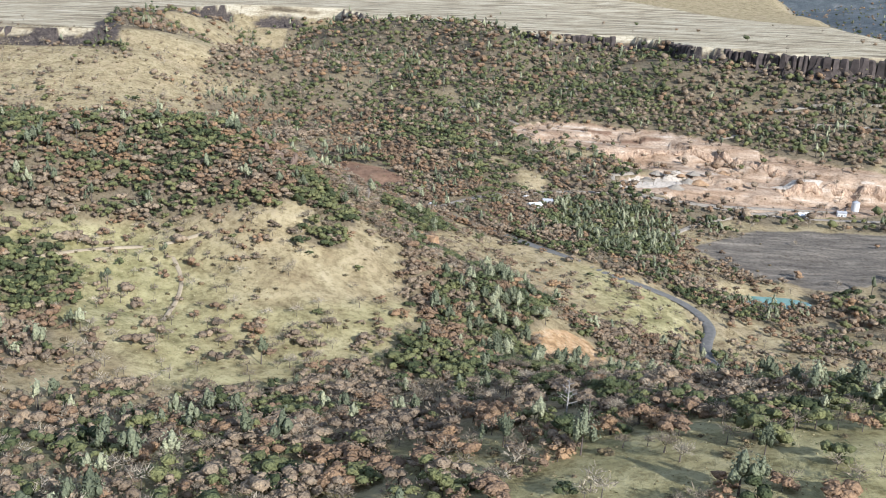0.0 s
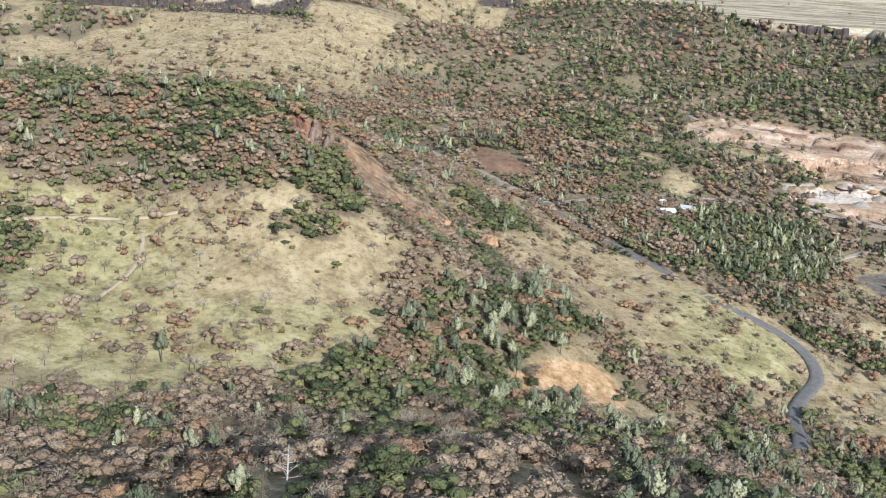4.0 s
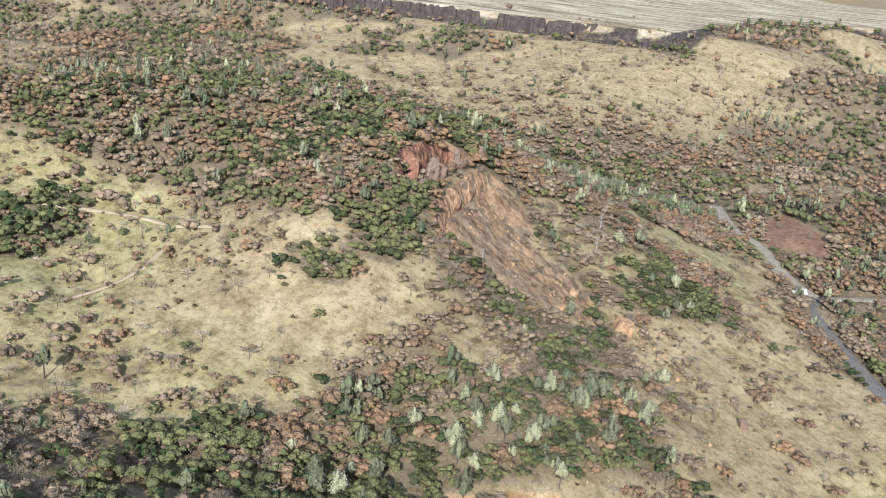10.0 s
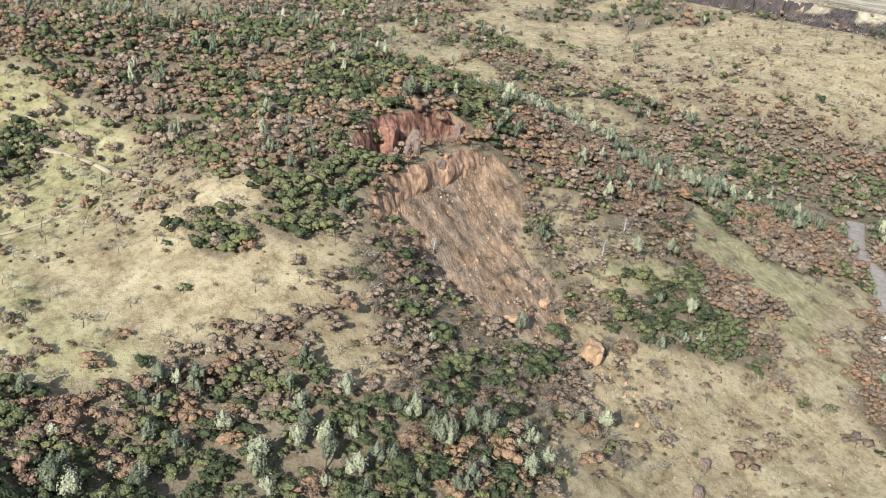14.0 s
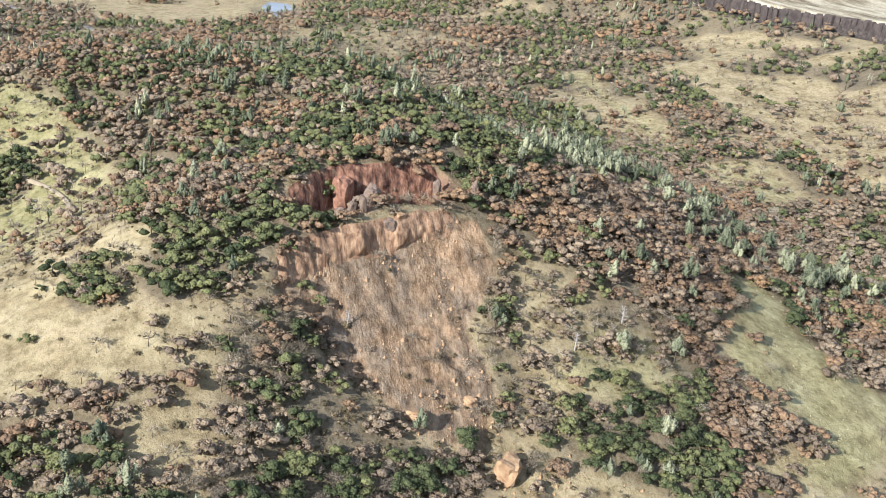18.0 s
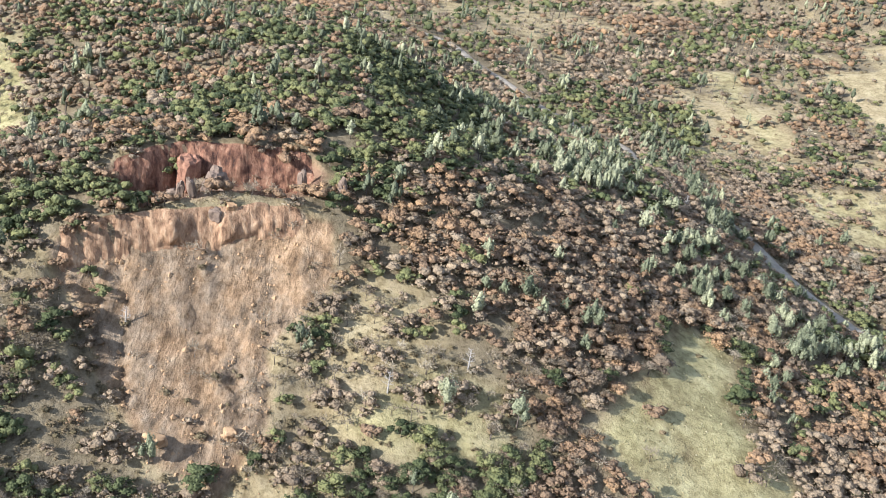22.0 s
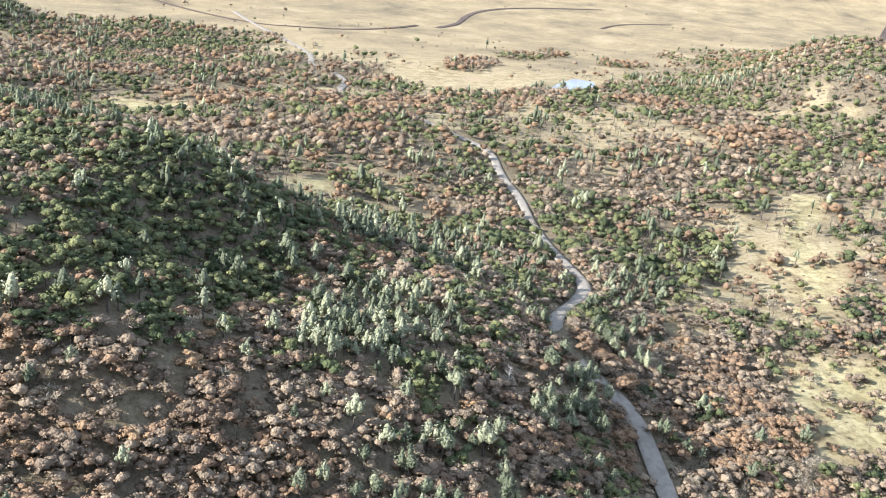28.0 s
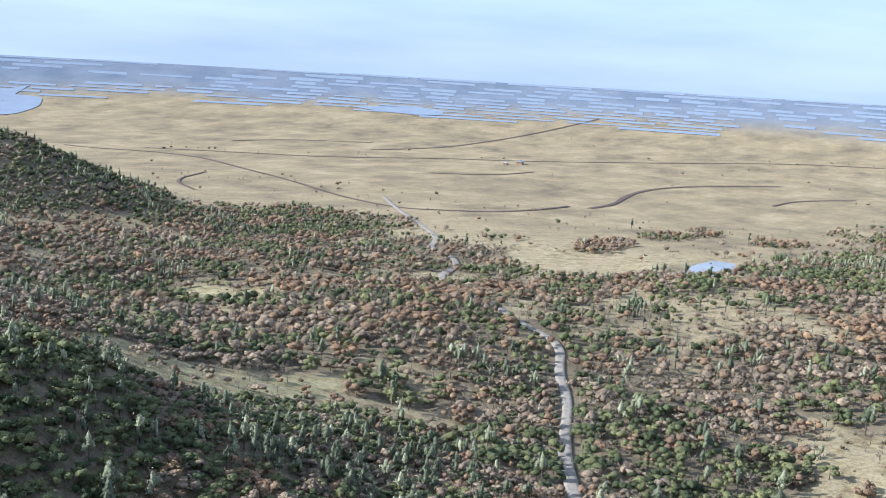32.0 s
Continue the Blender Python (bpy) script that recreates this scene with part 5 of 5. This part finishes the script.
for x, y, w, d, h, lean, k in BOULDERS:
    ob = new("boulder", ROCKS[k])
    ob.matrix_basis = pose(x, y, float(ground_z(x, y)) + 0.32 * h, lean, 0.5 * lean, (x * 37 + y * 11) % 360) @ Matrix.Diagonal((w, d, h, 1))
    tagged(ob, ("upright grey-brown rock pillar below the scarp", "rust-red rock pillar still standing at the scarp", "tan boulder with a broken orange face")[0 if k in (0, 3) else k], "boulder", "fallen rocks of the slide")

# loose stones over the slide and the grass below it
r = np.random.default_rng(31)
sx, sy = r.uniform(-110, 110, 9000), r.uniform(560, 720, 9000)
ok = (inside(sx, sy, SCAR) & (r.uniform(0, 1, 9000) < 0.6) & (value_noise(sx, sy, 11, 101) > 0.52)) | (inside(sx, sy, ROADSIDE) & (r.uniform(0, 1, 9000) < 0.10)) | (np.hypot(sx - 5, sy - 648) < 30) & (r.uniform(0, 1, 9000) < 0.5)
sx, sy = sx[ok], sy[ok]
octa = np.array([(1, 0, 0), (-1, 0, 0), (0, 1, 0), (0, -1, 0), (0, 0, 1), (0, 0, -0.6)], float)
ofac = np.array([(0, 2, 4), (2, 1, 4), (1, 3, 4), (3, 0, 4), (2, 0, 5), (1, 2, 5), (3, 1, 5), (0, 3, 5)])
size = 0.25 + 0.9 * r.uniform(0, 1, len(sx)) ** 4
v = octa[None] * size[:, None, None] * r.uniform(0.6, 1.3, (len(sx), 6, 1)) + np.stack([sx, sy, ground_z(sx, sy)], 1)[:, None]
f = ofac[None] + (np.arange(len(sx)) * 6)[:, None, None]
tagged(new("rubble", raw_mesh("rubble", v.reshape(-1, 3), f.reshape(-1, 3), [TAN_ROCK])), "loose tan stones strewn over the slide", "rubble", kind="stuff")


# ---- dry grass tufts over the meadows ----
def tufts(count, x0, x1, y0, y1, seed, big):
    r = np.random.default_rng(seed)
    x, y = r.uniform(x0, x1, count), r.uniform(y0, y1, count)
    ok = (woods(x, y) < 0.5) & ~inside(x, y, SCAR) & ~inside(x, y, PASTURE) & (value_noise(x, y, 14, 91) + 0.3 * r.uniform(0, 1, count) > 0.55)
    x, y = x[ok], y[ok]
    for road in (HILL_ROAD, VALLEY_ROAD):
        far = np.min(np.hypot(x[:, None] - road[None, :, 0], y[:, None] - road[None, :, 1]), 1) > 6
        x, y = x[far], y[far]
    n = len(x)
    c = np.stack([x, y, ground_z(x, y)], 1)
    out = []
    for k in range(4):
        a = r.uniform(0, 2 * np.pi, n)
        w, h = big * r.uniform(0.5, 1.2, n), big * r.uniform(0.3, 0.8, n)
        side = np.stack([np.cos(a), np.sin(a), 0 * a], 1)
        top = np.stack([0.5 * w * np.sin(a), -0.5 * w * np.cos(a), h], 1)
        out.append(np.stack([c - side * w[:, None] - [0, 0, 0.1], c + side * w[:, None] - [0, 0, 0.1], c + top], 1))
    v = np.stack(out, 1).reshape(-1, 3)
    return v, np.repeat(r.uniform(0, 1, n), 12)


parts_v = [tufts(15000, -260, 230, 430, 900, 41, 0.55), tufts(5000, -120, 240, 150, 420, 43, 0.5), tufts(6000, -640, -200, 1000, 1380, 45, 1.0)]
gv = np.vstack([p[0] for p in parts_v])
tagged(new("grass", raw_mesh("grass", gv, np.arange(len(gv)).reshape(-1, 3), [DRY_GRASS], attrs={"tint": np.concatenate([p[1] for p in parts_v])})),
       "tufts of dry winter grass on the open slopes", "grass", kind="stuff")


# ---- ponds ----
def pond(spot, mat, label, seed):
    x, y, a, b = spot
    ang = np.linspace(0, 2 * np.pi, 49)[:-1]
    k = 0.95 + 0.25 * (value_noise(10 * np.cos(ang), 10 * np.sin(ang), 4, seed) - 0.5)
    level = float(ground_z(x, y)) + 1.0
    rim = np.stack([x + 1.1 * a * k * np.cos(ang), y + 1.1 * b * k * np.sin(ang), np.full(48, level)], 1)
    v = np.vstack([rim, [[x, y, level]]])
    f = np.stack([np.arange(48), (np.arange(48) + 1) % 48, np.full(48, 48)], 1)
    return tagged(new("pond", raw_mesh("pond", v, f, [mat])), label, "pond", kind="structure")


pond(GREEN_POND, GREEN_WATER, "small milky green pond beside the quarry land", 3)
pond(BLUE_POND, POND_WATER, "small blue stock pond in the dry meadow", 5)


# ---- the plain: flooded fields, ditches, tracks, a farm ----
def far_spot(px_, py_):
    """A place on the plain, drawn together towards the skyline like the land."""
    dx, dy = px_ - CENTRE[0], py_ - CENTRE[1]
    d = math.hypot(dx, dy)
    k = 1.0
    if d > 3000:
        f = (d - 3000) / (d - 3000 + 1880)
        k = (3000 + 1880 * f) / d
    return CENTRE[0] + dx * k, CENTRE[1] + dy * k


r = np.random.default_rng(51)
heading, wide_of = math.radians(211), math.radians(34)
bands = [(5500, 12), (5900, 16), (6300, 20), (6800, 22), (7400, 24), (8100, 26), (9000, 28), (10200, 28), (11800, 26), (14000, 24), (17500, 20), (23000, 14), (31000, 12)]
for (near, count), (nxt, _) in zip(bands[:-1], bands[1:]):
    edges = np.linspace(heading - wide_of, heading + wide_of, count + 1) + r.uniform(-0.01, 0.01, count + 1)
    for i in range(count):
        if r.uniform() < 0.10 + 0.4 * (value_noise(np.array([near * 1.0]), np.array([i * 700.0]), 2500, 141)[0] > 0.55):
            continue
        lo, hi = near + (nxt - near) * r.uniform(0.03, 0.25), near + (nxt - near) * r.uniform(0.6, 0.95)
        if near < 6000 and (i < 2 or r.uniform() < 0.4):
            continue
        a0, a1 = edges[i] + 0.006, edges[i + 1] - 0.006
        pts = []
        for a in np.linspace(a0, a1, 7):
            pts.append(far_spot(CENTRE[0] + lo * math.cos(a), CENTRE[1] + lo * math.sin(a)))
        for a in np.linspace(a1, a0, 7):
            pts.append(far_spot(CENTRE[0] + hi * math.cos(a), CENTRE[1] + hi * math.sin(a)))
        inner, outer = np.array(pts[:7]), np.array(pts[7:][::-1])
        inner += (outer - inner) * r.uniform(0, 0.35) * np.linspace(0, 1, 7)[:, None] ** r.uniform(0.5, 2)
        outer += (inner - outer) * r.uniform(0, 0.4) * np.linspace(1, 0, 7)[:, None] ** r.uniform(0.5, 2)
        rows = [inner + (outer - inner) * k for k in np.linspace(0, 1, 5)]
        v = np.stack([np.column_stack([q, ground_z(q[:, 0], q[:, 1]) + (1.4 if near < 9000 else 0.7)]) for q in rows], 1)
        idx2 = np.arange(35).reshape(7, 5)
        f = np.stack([idx2[:-1, :-1].ravel(), idx2[1:, :-1].ravel(), idx2[1:, 1:].ravel(), idx2[:-1, 1:].ravel()], 1)
        tagged(new("flooded_field", raw_mesh("flooded_field", v.reshape(-1, 3), f, [FIELD_WATER])), "flooded farm field far out on the plain", "field", "flooded fields on the plain")

for line, width, mat, label, category in (
        ([(-2039, 141), (-2178, 144), (-2350, 105), (-2494, 92), (-2648, 121), (-2790, 203), (-2954, 335)], 15, DITCH, "dark winding creek bed across the dry plain", "creek"),
        ([(-1666, 0), (-1733, 70), (-1862, 96), (-2022, 100)], 12, DITCH, "dark ditch along the foot of the hills", "ditch"),
        ([(-1946, -1416), (-1960, -1291), (-2033, -1161), (-2042, -983), (-1920, -725), (-1831, -508), (-1672, -240), (-1616, -66), (-1666, -1)], 10, DITCH, "dark ditch along the foot of the hills", "ditch"),
        ([(-2094, -1257), (-2240, -1042), (-2376, -816), (-2708, -624), (-2834, -478), (-3236, -150), (-3601, 208), (-3716, 507)], 11, DITCH, "dark straight track across the plain", "track"),
        ([(-2708, -900), (-2998, -798), (-3266, -782), (-3762, -724), (-4071, -657)], 12, DITCH, "dark farm track far out on the plain", "track"),
        ([(-1500, -474), (-1600, -640), (-1783, -719)], 8, DITCH, "short dark gully in the dry plain", "gully"),
        ([(-2500, -1300), (-2700, -1250), (-2900, -1020)], 10, DITCH, "short dark gully in the dry plain", "gully"),
        ([(-2300, -420), (-2420, -300), (-2610, -270)], 10, DITCH, "short dark gully in the dry plain", "gully"),
        ([(-2500, 420), (-2650, 440), (-2800, 560)], 10, DITCH, "short dark gully in the dry plain", "gully")):
    ribbon(category, smooth_line(line, 14), width, mat, label, 1.2, category)


def lake(outline, label):
    """A sheet of flood water with a ragged shore."""
    line = smooth_line(outline + outline[:1], 25)
    line = line + 14 * np.stack([value_noise(line[:, 0], line[:, 1], 60, 97) - 0.5, value_noise(line[:, 0], line[:, 1], 60, 99) - 0.5], 1)
    line, mid = line[:-1], line.mean(0)
    n = len(line)
    rings = [mid + (line - mid) * k for k in (1.0, 0.8, 0.6, 0.4, 0.2, 0.02)]
    v = np.vstack([np.column_stack([q, ground_z(q[:, 0], q[:, 1]) + 1.8]) for q in rings])
    i = np.arange(n)
    f = np.vstack([np.stack([k * n + i, k * n + (i + 1) % n, (k + 1) * n + (i + 1) % n, (k + 1) * n + i], 1) for k in range(5)])
    return tagged(new("lake", raw_mesh("lake", v, f, [FIELD_WATER])), label, "lake", kind="structure")


lake([(-2700, -2571), (-2534, -2476), (-2616, -2405), (-2563, -2304), (-2385, -2156), (-2200, -2132), (-2250, -2500)], "broad pale lake at the edge of the dry hills")
lake([(-3518, -1574), (-3625, -1492), (-3762, -1262), (-3652, -1195), (-3569, -1299)], "pale flooded basin at the edge of the plain")


def house(name, x, y, turn, size, wall, roof, label, category="house"):
    """A gabled building with walls, roof, door and windows."""
    w, d, h = size
    ob = tagged(on_ground(name, x, y, turn, 0.2), label, category)
    bm = bmesh.new()
    box(bm, (w, d, h), (0, 0, h / 2))
    part("wall", bm, wall, ob)
    bm = bmesh.new()
    vs = [bm.verts.new(p) for p in ((-w * 0.55, -d * 0.6, h - 0.1), (w * 0.55, -d * 0.6, h - 0.1), (w * 0.55, d * 0.6, h - 0.1), (-w * 0.55, d * 0.6, h - 0.1), (-w * 0.55, 0, h + d * 0.28), (w * 0.55, 0, h + d * 0.28))]
    for f in ((0, 1, 5, 4), (2, 3, 4, 5), (1, 2, 5), (3, 0, 4), (3, 2, 1, 0)):
        bm.faces.new([vs[i] for i in f])
    part("roof", bm, roof, ob)
    bm = bmesh.new()
    box(bm, (1.1, 0.1, 2.1), (0, -d / 2 - 0.03, 1.05))
    part("door", bm, DITCH, ob)
    for k in (-0.3, 0.3):
        bm = bmesh.new()
        box(bm, (1.4, 0.1, 1.1), (k * w, -d / 2 - 0.03, 1.6))
        part("window", bm, POND_WATER, ob)
    return ob


house("shed", 385, 993, 20, (14, 8, 4), PAINT_WHITE, PAINT_WHITE, "long white metal shed at the quarry", "shed")
house("shed", 427, 1000, -10, (9, 6, 4), PAINT_WHITE, ROOF_GREY, "small white shed beside the quarry silo", "shed")
house("house", 98, 886, 30, (12, 7, 3.4), PAINT_WHITE, PAINT_WHITE, "pale house with a white roof among trees")
house("house", 112, 908, 10, (9, 6, 3.2), PAINT_WHITE, ROOF_GREY, "small pale house beside the gravel road")
house("trailer", 92, 912, 60, (8, 3, 2.8), PAINT_WHITE, PAINT_WHITE, "white trailer parked among the oaks", "trailer")
house("shed", 1, 838, 40, (11, 7, 3.6), ROOF_GREY, PAINT_WHITE, "grey-roofed shed beside the road bend", "shed")
house("farmhouse", *far_spot(-2730, -418), 15, (22, 12, 6), TAN_ROCK, PAINT_WHITE, "pale farmhouse alone on the dry plain")
house("barn", *far_spot(-2790, -400), 15, (30, 16, 8), TAN_ROCK, ROOF_GREY, "large pale barn on the dry plain", "barn")

# quarry silo with its hopper legs, roof and conveyor
silo = tagged(on_ground("silo", 443, 1007, 0, 0.2), "white metal silo on legs at the quarry", "silo")
bm = bmesh.new()
tube(bm, 4, 4, 9, (0, 0, 4), 18)
part("tank", bm, PAINT_WHITE, silo)
bm = bmesh.new()
tube(bm, 4.2, 0.6, 2, (0, 0, 13), 18)
part("roof", bm, ROOF_GREY, silo)
for a in range(4):
    bm = bmesh.new()
    tube(bm, 0.25, 0.25, 4.6, (3 * math.cos(a * 1.571 + 0.8), 3 * math.sin(a * 1.571 + 0.8), -0.4), 6)
    part("leg", bm, ROOF_GREY, silo)
conveyor = tagged(on_ground("conveyor", 430, 1010, 25, 0.2), "long inclined conveyor of rusty steel at the quarry", "conveyor")
bm = bmesh.new()
box(bm, (20, 1.4, 0.8), (0, 0, 0))
bmesh.ops.rotate(bm, verts=bm.verts, cent=(0, 0, 0), matrix=Matrix.Rotation(-0.32, 3, "Y"))
bmesh.ops.translate(bm, verts=bm.verts, vec=(0, 0, 3.8))
part("belt", bm, DITCH, conveyor)
for x, h in ((-6, 2.2), (6, 6)):
    bm = bmesh.new()
    box(bm, (0.5, 2.0, h), (x, 0, h / 2))
    part("support", bm, ROOF_GREY, conveyor)

# heaps of pale gravel in the quarry
r = np.random.default_rng(61)
for k in range(16):
    x, y = r.uniform(205, 330), r.uniform(1035, 1100)
    if not inside(np.array([x]), np.array([y]), QUARRY)[0]:
        continue
    bm = bmesh.new()
    h = r.uniform(2, 5)
    tube(bm, h * 2.2, h * 0.25, h, (0, 0, -0.4), 16)
    bmesh.ops.subdivide_edges(bm, edges=bm.edges[:], cuts=2, use_grid_fill=True)
    for v in bm.verts:
        v.co += Vector((noise.noise(v.co * 0.5 + Vector((k, 0, 0))), noise.noise(v.co * 0.5 + Vector((0, k, 0))), 0.4 * noise.noise(v.co * 0.7))) * 0.8
    me = bpy.data.meshes.new("gravel_mound")
    bm.to_mesh(me)
    bm.free()
    me.materials.append((GRAVEL, TAN_ROCK, PAINT_WHITE)[k % 3] if k % 3 < 2 else GRAVEL)
    ob = new("gravel_mound", me)
    ob.matrix_basis = pose(x, y, float(ground_z(x, y)))
    tagged(ob, "conical mound of pale crushed stone in the quarry", "gravel mound", "gravel mounds in the quarry")


# ---- dead trees ----
def snag(x, y, tall, mat, label, seed, limbs=16):
    r = np.random.default_rng(seed)
    ob = tagged(on_ground("dead_tree", x, y, 0, 0.2), label, "tree", "dead trees")
    v, f = sticks([stick((0, 0, 0), (0.1, 0.1, tall * 0.5), 0.32, 0.22), stick((0.1, 0.1, tall * 0.5), (0, 0.3, tall), 0.22, 0.05)])
    t = new("trunk", raw_mesh("trunk", v, f, [mat], True))
    t.parent = ob
    for i in range(limbs):
        h = tall * (0.3 + 0.65 * i / limbs)
        a = i * 2.4 + r.uniform(-0.4, 0.4)
        reach = tall * 0.32 * (1.1 - h / tall) + 0.6
        e = np.array([reach * math.cos(a), reach * math.sin(a), h + reach * r.uniform(0.1, 0.7)])
        m = np.array([0, 0, h]) * 0.45 + e * 0.55
        q, g = sticks([stick((0, 0.1, h), e, 0.10, 0.03, 4), stick(m, m + [reach * 0.4 * math.cos(a + 0.9), reach * 0.4 * math.sin(a + 0.9), 0.5], 0.05, 0.02, 4), stick(m, m + [reach * 0.4 * math.cos(a - 0.9), reach * 0.4 * math.sin(a - 0.9), 0.6], 0.05, 0.02, 4)])
        b = new("limb", raw_mesh("limb", q, g, [mat]))
        b.parent = ob


for x, y, tall, mat, label in ((45, 269, 12, DEAD, "bleached bare dead tree among brown oaks"), (48, 250, 11, BARK, "dark dead pine with stub branches"),
                               (-57, 707, 8, DEAD, "pale dead tree on the grassy spur"), (-41, 684, 8, DEAD, "bleached forked snag in scrub"),
                               (-224, 790, 11, BARK, "brown dead pine among green trees"), (-45, 601, 7, DEAD, "grey snag beside the slide"),
                               (-250, 800, 9, DEAD, "pale dead tree above the gravel road"), (150, 640, 9, BARK, "bare dark tree on the grassy bank")):
    snag(x, y, tall, mat, label, int(tall * 10 + abs(x)))


# ---- a dirt track over the meadow ----
ribbon("track", smooth_line([(-117, 430), (-115, 464), (-126, 485), (-133, 492), (-151, 491), (-169, 481), (-183, 464), (-205, 440)], 3), 2.2, DIRT, "worn dirt track looping over the green meadow", 0.25, "track")
ribbon("track", smooth_line([(-133, 492), (-121, 498), (-112, 506), (-100, 512)], 3), 1.8, DIRT, "worn dirt track looping over the green meadow", 0.25, "track")


# ---- the low wing of the aircraft from which the place is seen ----
WHITE_SKIN = material("white_wing_paint", 0.28, 0.0, 0.5)
RED_BAND = material("red_wing_paint", 0.3, 0.0, 0.5)
NAVY_BAND = material("navy_wing_paint", 0.3, 0.0, 0.5)
STEEL = material("screw_steel", 0.4, 1.0, 0.5)
for (m, n, l, p), c in ((WHITE_SKIN, (0.29, 0.315, 0.35)), (RED_BAND, (0.52, 0.035, 0.05)), (NAVY_BAND, (0.03, 0.045, 0.08)), (STEEL, (0.4, 0.4, 0.42))):
    l.new(ramp(n, l, noise_tex(n, l, 3.0, 4, 0.6, place(n)), [(0.3, tuple(0.93 * v for v in c)), (0.7, c)]), p.inputs["Base Color"])
ROOT, TIP = 1.25, 4.55


def wing_edge(s):
    """Where the leading edge lies at a station of the span, rounded off at the tip."""
    bend = np.clip((s - 4.05) / (TIP - 4.05), 0, 1)
    return 0.75 + 0.60 * (s - 2.09) + 0.95 * (1 - np.sqrt(1 - np.minimum(bend, 0.9999) ** 2.2))


def wing_point(s, k, lift=0.0):
    """A point of the skin: k from 0 at the leading edge to 1 at the trailing edge; negative on the underside."""
    le = wing_edge(s)
    chord = 1.55 + 0.12 * (TIP - s) - 0.5 * (le - 0.75 - 0.60 * (s - 2.09))
    q = np.abs(k)
    y = 0.65 * (0.2969 * np.sqrt(q) - 0.126 * q - 0.3516 * q ** 2 + 0.2843 * q ** 3 - 0.1036 * q ** 4) * chord
    thin = np.sqrt(np.clip((TIP + 0.02 - s) / 0.4, 0.02, 1))
    z = np.where(k >= 0, y, -0.6 * y) * thin - 0.105 + lift
    return np.stack([s + 0 * k, le + q * chord, z], -1)


def wing_strip(name, s0, s1, k0, k1, mat, parent, lift=0.0, ns=30, nk=40, label=""):
    s, k = np.meshgrid(np.linspace(s0, s1, ns), np.linspace(0, 1, nk) ** 1.6 * (k1 - k0) + k0, indexing="ij")
    v = wing_point(s, k, lift)
    i = np.arange(ns * nk).reshape(ns, nk)
    f = np.stack([i[:-1, :-1].ravel(), i[1:, :-1].ravel(), i[1:, 1:].ravel(), i[:-1, 1:].ravel()], 1)
    if k1 < 0:
        f = f[:, ::-1]
    ob = new(name, raw_mesh(name, v.reshape(-1, 3), f, [mat[0]], True))
    ob.parent = parent
    if label:
        ob["label"] = label
    return ob


wing = tagged(new("airplane_wing"), "white aircraft wing with a red stripe edged in navy", "wing")
wing.matrix_basis = pose(250.648, 639.563, 308.373, -7.64, 6.44, 169.53)
wing_strip("upper_skin", ROOT, TIP, 0.0, 1.0, WHITE_SKIN, wing, ns=60)
wing_strip("lower_skin", ROOT, TIP, -0.0001, -1.0, WHITE_SKIN, wing)
wing_strip("red_stripe", 3.235, 3.455, 0.0, 1.0, RED_BAND, wing, 0.003, label="glossy red stripe")
wing_strip("navy_stripe", 3.485, 3.525, 0.0, 1.0, NAVY_BAND, wing, 0.003, 4, label="thin navy stripe")
wing_strip("navy_stripe", 3.165, 3.205, 0.0, 1.0, NAVY_BAND, wing, 0.003, 4, label="thin navy stripe")
for s, ks in ((2.21, np.linspace(0.06, 0.52, 8)), (2.9, np.linspace(0.3, 0.52, 3))):
    for k in ks:
        bm = bmesh.new()
        tube(bm, 0.011, 0.008, 0.004, (0, 0, 0), 8)
        screw = part("screw", bm, STEEL[0], wing)
        screw.location = wing_point(np.array(s), np.array(k), 0.001)
bm = bmesh.new()
box(bm, (0.24, 0.026, 0.003))
placard = part("placard", bm, NAVY_BAND[0], wing, "dark placard with unreadable print")
placard.location = wing_point(np.array(2.06), np.array(0.30), 0.006)
placard.rotation_euler = (0, 0, radians(23))
for i in range(3):
    bm = bmesh.new()
    box(bm, (0.18, 0.002, 0.002))
    bar = part("print_bar", bm, WHITE_SKIN[0], placard)
    bar.location = (0, -0.006 + 0.006 * i, 0.003)
bm = bmesh.new()
tube(bm, 0.10, 0.075, 0.05, (0, 0, 0), 20)
bmesh.ops.bevel(bm, geom=bm.edges[:], offset=0.008, segments=1, affect="EDGES")
fuel_cap = part("fuel_cap", bm, WHITE_SKIN[0], wing)
fuel_cap.location = wing_point(np.array(2.1), np.array(0.38), 0.0)
